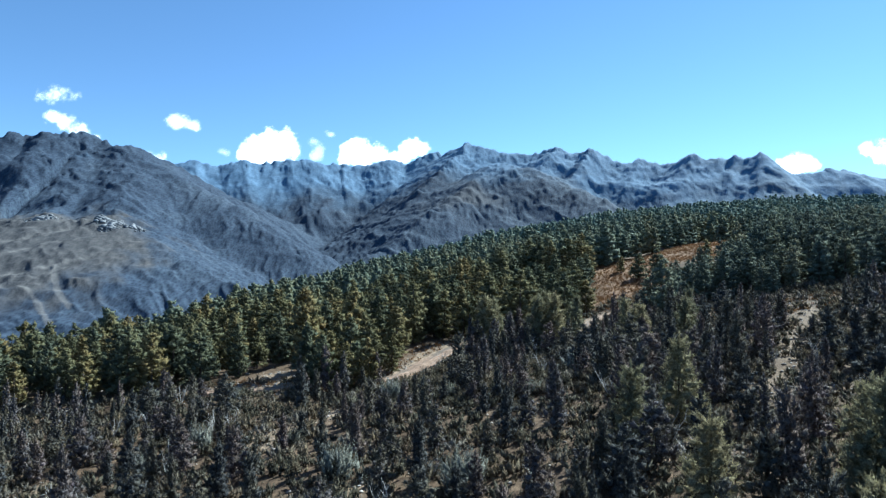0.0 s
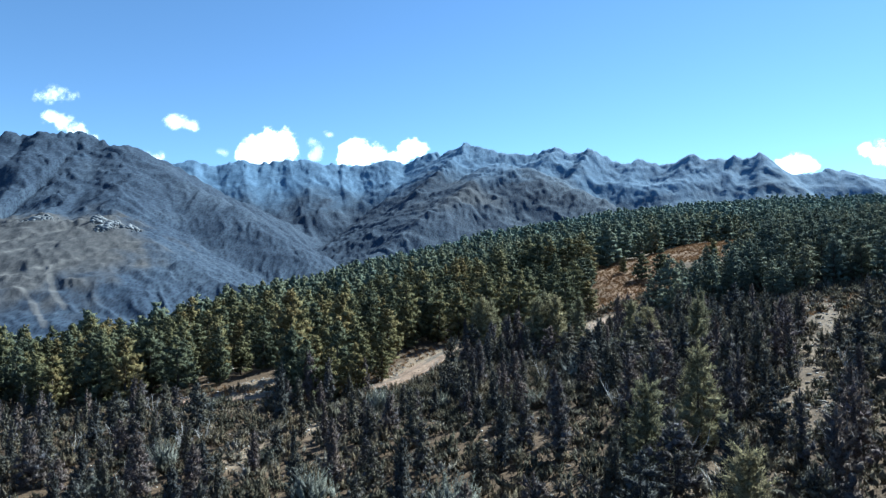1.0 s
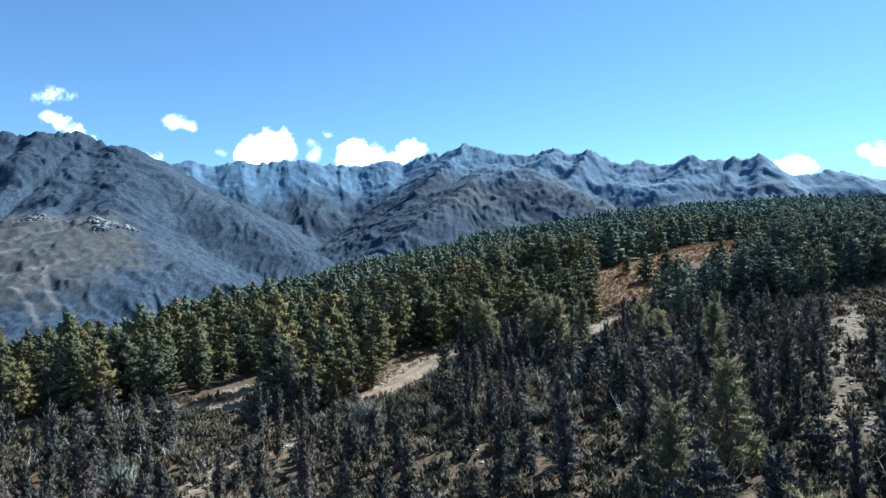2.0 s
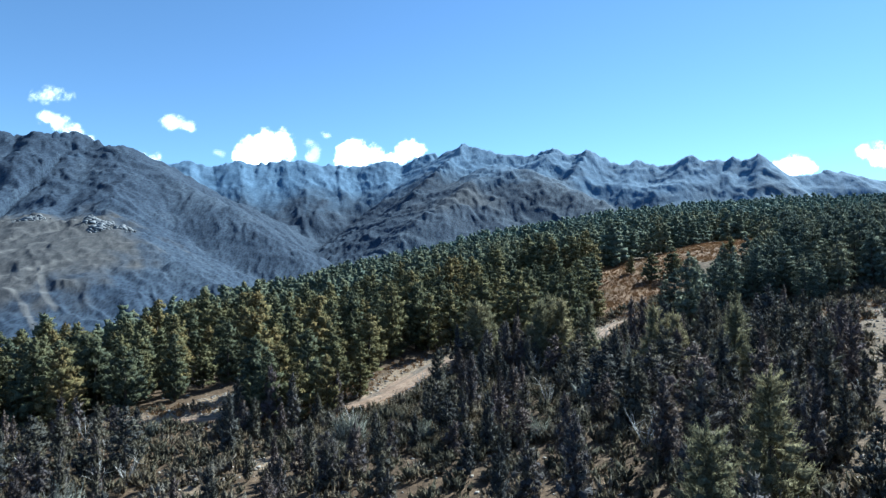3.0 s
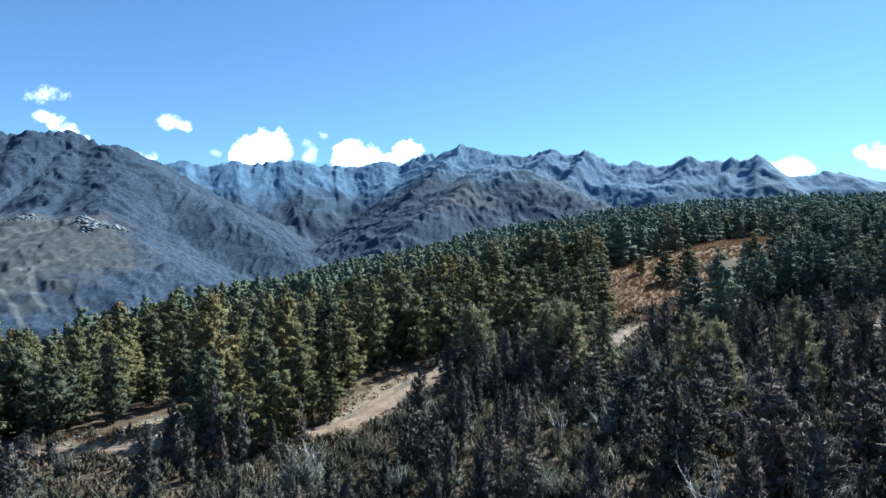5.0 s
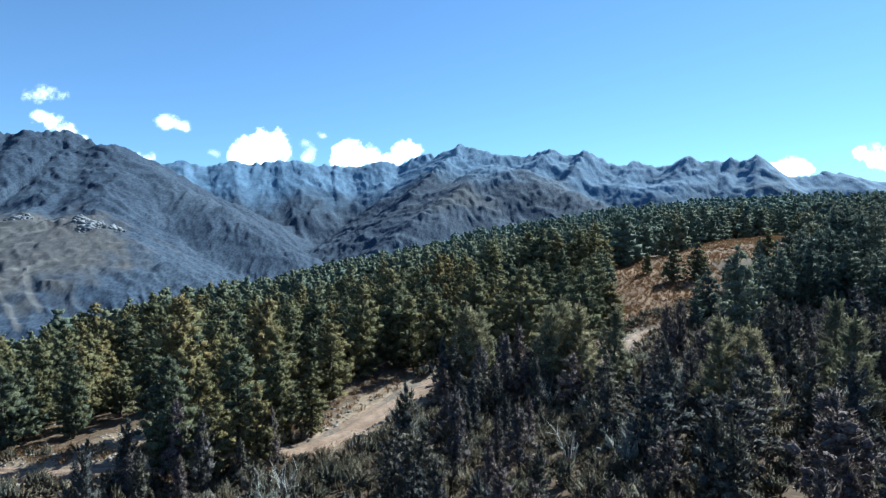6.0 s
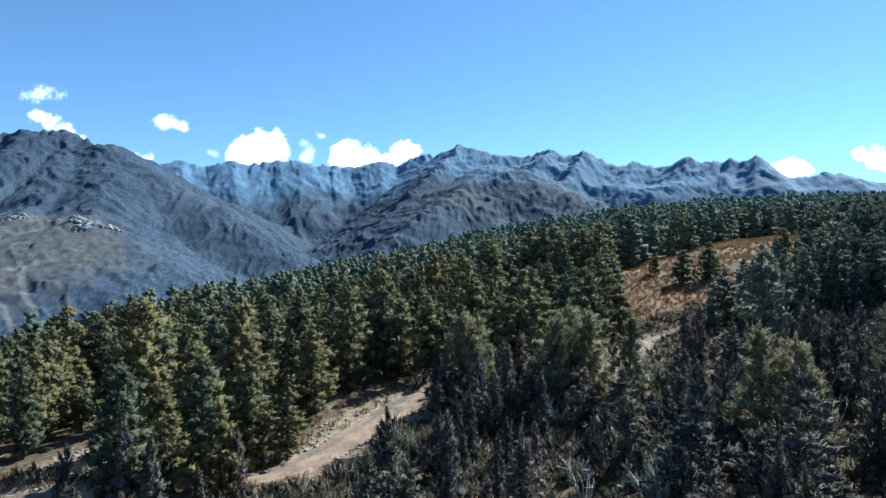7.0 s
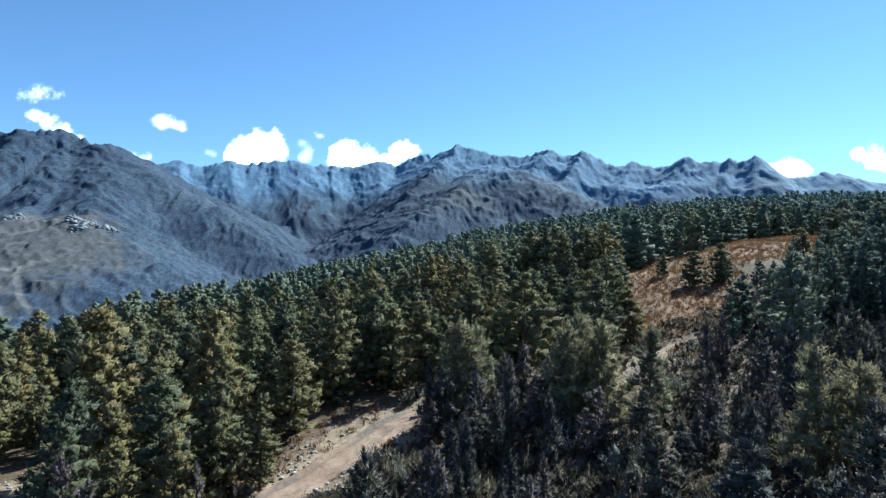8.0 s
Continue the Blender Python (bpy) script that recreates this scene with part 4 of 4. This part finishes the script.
def build_rubble():
    r = np.random.default_rng(70)
    shapes = [stone_shape(r) for _ in range(12)]
    x, y = r.uniform(-60, 80, 90000), r.uniform(28, 125, 90000)
    d, w, _ = along(x, y, STONY_STRIP)
    e = road_distance(x, y)
    chance = 0.35 * (d < w + 1.6) + 0.62 * ((e > -0.1) & (e < 3.4)) + 0.55 * (value_noise(x, y, 8, 24) > 0.4) + 0.06 + 0.35 * ~clear_of(x, y, [(27, 106, 3), (36, 114, 5)], 0)
    keep = in_sight(x, y, 3) & (r.uniform(size=x.size) < chance) & (e > -0.25)
    x, y = x[keep][:12000], y[keep][:12000]
    size = 0.05 + 0.17 * r.uniform(size=x.size) ** 3
    spots = np.stack([x, y, land(x, y) + size * 0.15, size, 0 * x], -1)
    joined("rubble", spots, shapes, rubble_stone, "pale angular stones strewn over road verges and slope", "stones", 71)


def build_grass():
    r = np.random.default_rng(80)
    shapes = []
    for _ in range(6):
        n = 14
        foot = r.normal(0, 0.12, (n, 3)) * [1, 1, 0]
        away = np.stack([r.normal(0, 0.35, n), r.normal(0, 0.35, n), np.ones(n)], -1)
        shapes.append(tufts(foot + away * 0.18, away, 0.42, 0.055, r))
    x, y = r.uniform(-35, 125, 90000), r.uniform(76, 220, 90000)
    d, w, _ = along(x, y, MEADOW)
    e = road_distance(x, y)
    keep = in_sight(x, y, 3) & ((d < w + 3.5) & (r.uniform(size=x.size) < 0.65) | (e > 0.3) & (e < 4.5) & (r.uniform(size=x.size) < 0.3))
    x, y = x[keep][:11000], y[keep][:11000]
    tint = np.clip(0.5 + 0.4 * value_noise(x, y, 7, 81) + r.normal(0, 0.15, x.size), 0, 1)
    joined("dry_grass", np.stack([x, y, land(x, y), 0.7 + 0.7 * r.uniform(size=x.size), tint], -1), shapes, straw, "tufts of dry orange-brown grass on the meadow and verges", "grass", 82)


def outcrop(x0, y0, wide, count, seed):
    """A weathered crag: a huddle of angular blocks standing out of the slope, the largest in the middle."""
    r = np.random.default_rng(seed)
    shapes = [stone_shape(r) for _ in range(10)]
    x, y = x0 + r.normal(0, 0.34, count) * wide, y0 + r.normal(0, 0.22, count) * wide
    near = np.exp(-((x - x0) / wide) ** 2 * 2 - ((y - y0) / wide) ** 2 * 4)
    size = (0.8 + 7.0 * near * r.uniform(size=count) ** 1.8)
    joined("rock_outcrop", np.stack([x, y, land(x, y) + size * 0.1, size, 0 * x], -1), shapes, pale_rock,
           "pale weathered rock outcrop on the dry mountain shoulder", "rock", seed + 5)


def dead_shrub(seed):
    """Bare bleached stems fanning out from one root, some forked."""
    r = np.random.default_rng(seed)
    v, f = [], []

    def stem(a, b, ra, rb):
        n = len(v)
        way = b - a
        u = np.cross(way, [0.3, 0.5, 0.8])
        u /= np.linalg.norm(u)
        w = np.cross(way, u)
        w /= np.linalg.norm(w)
        for p, rad in ((a, ra), (b, rb)):
            for t in (0, 2.094, 4.189):
                v.append(p + rad * (u * math.cos(t) + w * math.sin(t)))
        for k in range(3):
            q = (k + 1) % 3
            f.append((n + k, n + q, n + 3 + q, n + 3 + k))

    for _ in range(9):
        t, l = r.uniform(0, 6.28), r.uniform(0.9, 1.9)
        tip = np.array([math.cos(t) * l * 0.45, math.sin(t) * l * 0.45, l])
        mid = tip * 0.5 + r.normal(0, 0.08, 3)
        stem(np.array([0, 0, -0.1]), mid, 0.035, 0.025)
        stem(mid, tip, 0.025, 0.01)
        for _ in range(3):
            q = mid + (tip - mid) * r.uniform(0.1, 0.8)
            stem(q, q + r.normal(0, 0.22, 3) + [0, 0, 0.25], 0.015, 0.006)
    return mesh_from("dead_shrub", v, f)


def build_dead_shrubs():
    r = np.random.default_rng(66)
    models = []
    for k in range(4):
        models.append(tagged(part("dead_shrub", dead_shrub(60 + k), dead_wood), "bleached leafless dead shrub among the young pines", "shrub", "dead shrubs"))
    x, y = r.uniform(-45, 45, 900), r.uniform(32, 100, 900)
    keep = in_sight(x, y, 2) & (above_road(x, y) < -3) & (road_distance(x, y) > 1.5) & ~right_grove(x, y)
    x, y = np.concatenate([[27.5, 26.0, 23.0], x[keep][:42]]), np.concatenate([[76.0, 73.0, 84.0], y[keep][:42]])
    place(models, np.stack([x, y, land(x, y), 0.8 + 0.6 * r.uniform(size=x.size), 0 * x], -1), 67)


build_rubble()
build_grass()
build_dead_shrubs()
for x0, y0, wide, count, seed in ((-735, 1110, 44, 170, 91), (-612, 1112, 46, 220, 92), (-592, 1080, 30, 80, 93), (-560, 1105, 30, 50, 94)):
    outcrop(x0, y0, wide, count, seed)


# ---- clouds over the ranges ----
CLOUD_FAR = 3400.0


def cloud(lobes, dense=1.0, low=0.48, high=1.0, ragged=1.0, seed=0):
    """A bank of vapour, firm in its lobes and thinning out at the rim. lobes: bearing, rise and radius in thousandths of the distance."""
    a, b, c = (np.array(q, float) for q in zip(*lobes))
    reach = c.max() * 1.9
    u, w = np.meshgrid(np.arange(a.min() - reach, a.max() + reach, 1.3), np.arange(b.min() - reach, b.max() + reach, 1.3), indexing="ij")
    field = np.sum([np.exp(-((u - p) ** 2 + ((w - q) * 1.08) ** 2) / (s * s)) for p, q, s in lobes], axis=0)
    bulge = smooth(0, 1.6, field) * 5
    curl = sum(value_noise(u + 900, w + 900, 17.0 / 2 ** k, seed + k) * 0.62 ** k for k in range(6))
    field = field + curl * 0.36 * ragged * smooth(0.02, 0.4, field)
    alpha = dense * smooth(low, high, field)
    x, y, z = u * CLOUD_FAR / 1000, CLOUD_FAR - bulge, EYE + w * CLOUD_FAR / 1000
    n, m = u.shape
    i, j = np.meshgrid(np.arange(n - 1), np.arange(m - 1), indexing="ij")
    quads = np.stack([i * m + j, (i + 1) * m + j, (i + 1) * m + j + 1, i * m + j + 1], -1).reshape(-1, 4)
    some = alpha.ravel()[quads].max(1) > 0.004
    me = mesh_from("cloud", np.stack([x, y, z], -1).reshape(-1, 3), quads[some], {"dense": alpha.ravel()}, shade=True)
    return tagged(part("cloud", me, cloud_vapour), "small bright white cloud drifting behind the ridge", "cloud", "clouds", kind="structure")


cloud([(-310, 201, 24), (-291, 214, 20), (-260, 220, 21), (-252, 198, 21), (-282, 189, 27), (-316, 184, 18)], seed=301)
cloud([(-159, 201, 14), (-143, 208, 16), (-120, 196, 20), (-133, 183, 22), (-166, 184, 14), (-96, 186, 14)], seed=311)
cloud([(-45, 210, 14), (-57, 196, 16), (-73, 184, 15), (-31, 199, 12), (-87, 180, 12)], seed=321)
cloud([(571, 180, 15), (594, 182, 18), (613, 175, 13), (557, 175, 10), (585, 169, 18)], ragged=0.7, seed=331)
cloud([(705, 201, 12), (724, 203, 14), (717, 182, 9), (694, 197, 9), (741, 190, 18)], 0.9, 0.3, 1.0, 1.3, 341)
cloud([(-648, 291, 14), (-629, 293, 14), (-610, 287, 11), (-664, 288, 11)], 0.85, 0.25, 1.6, 1.3, 351)
cloud([(-648, 254, 12), (-629, 247, 14), (-611, 238, 14), (-589, 226, 13), (-571, 217, 9)], 0.9, 0.25, 1.2, 1.2, 361)
cloud([(-450, 246, 11), (-436, 245, 12), (-422, 242, 12), (-409, 239, 9)], 0.8, 0.25, 1.5, 1.3, 371)
cloud([(-509, 198, 10), (-490, 189, 13), (-467, 187, 10)], 0.75, 0.25, 1.2, 1.2, 381)
cloud([(-214, 212, 8), (-203, 201, 11), (-208, 189, 10), (-189, 224, 7), (-182, 225, 5)], 0.5, 0.2, 1.3, 1.4, 391)
cloud([(-366, 196, 7), (-357, 195, 7)], 0.3, 0.2, 1.4, 1.3, 401)
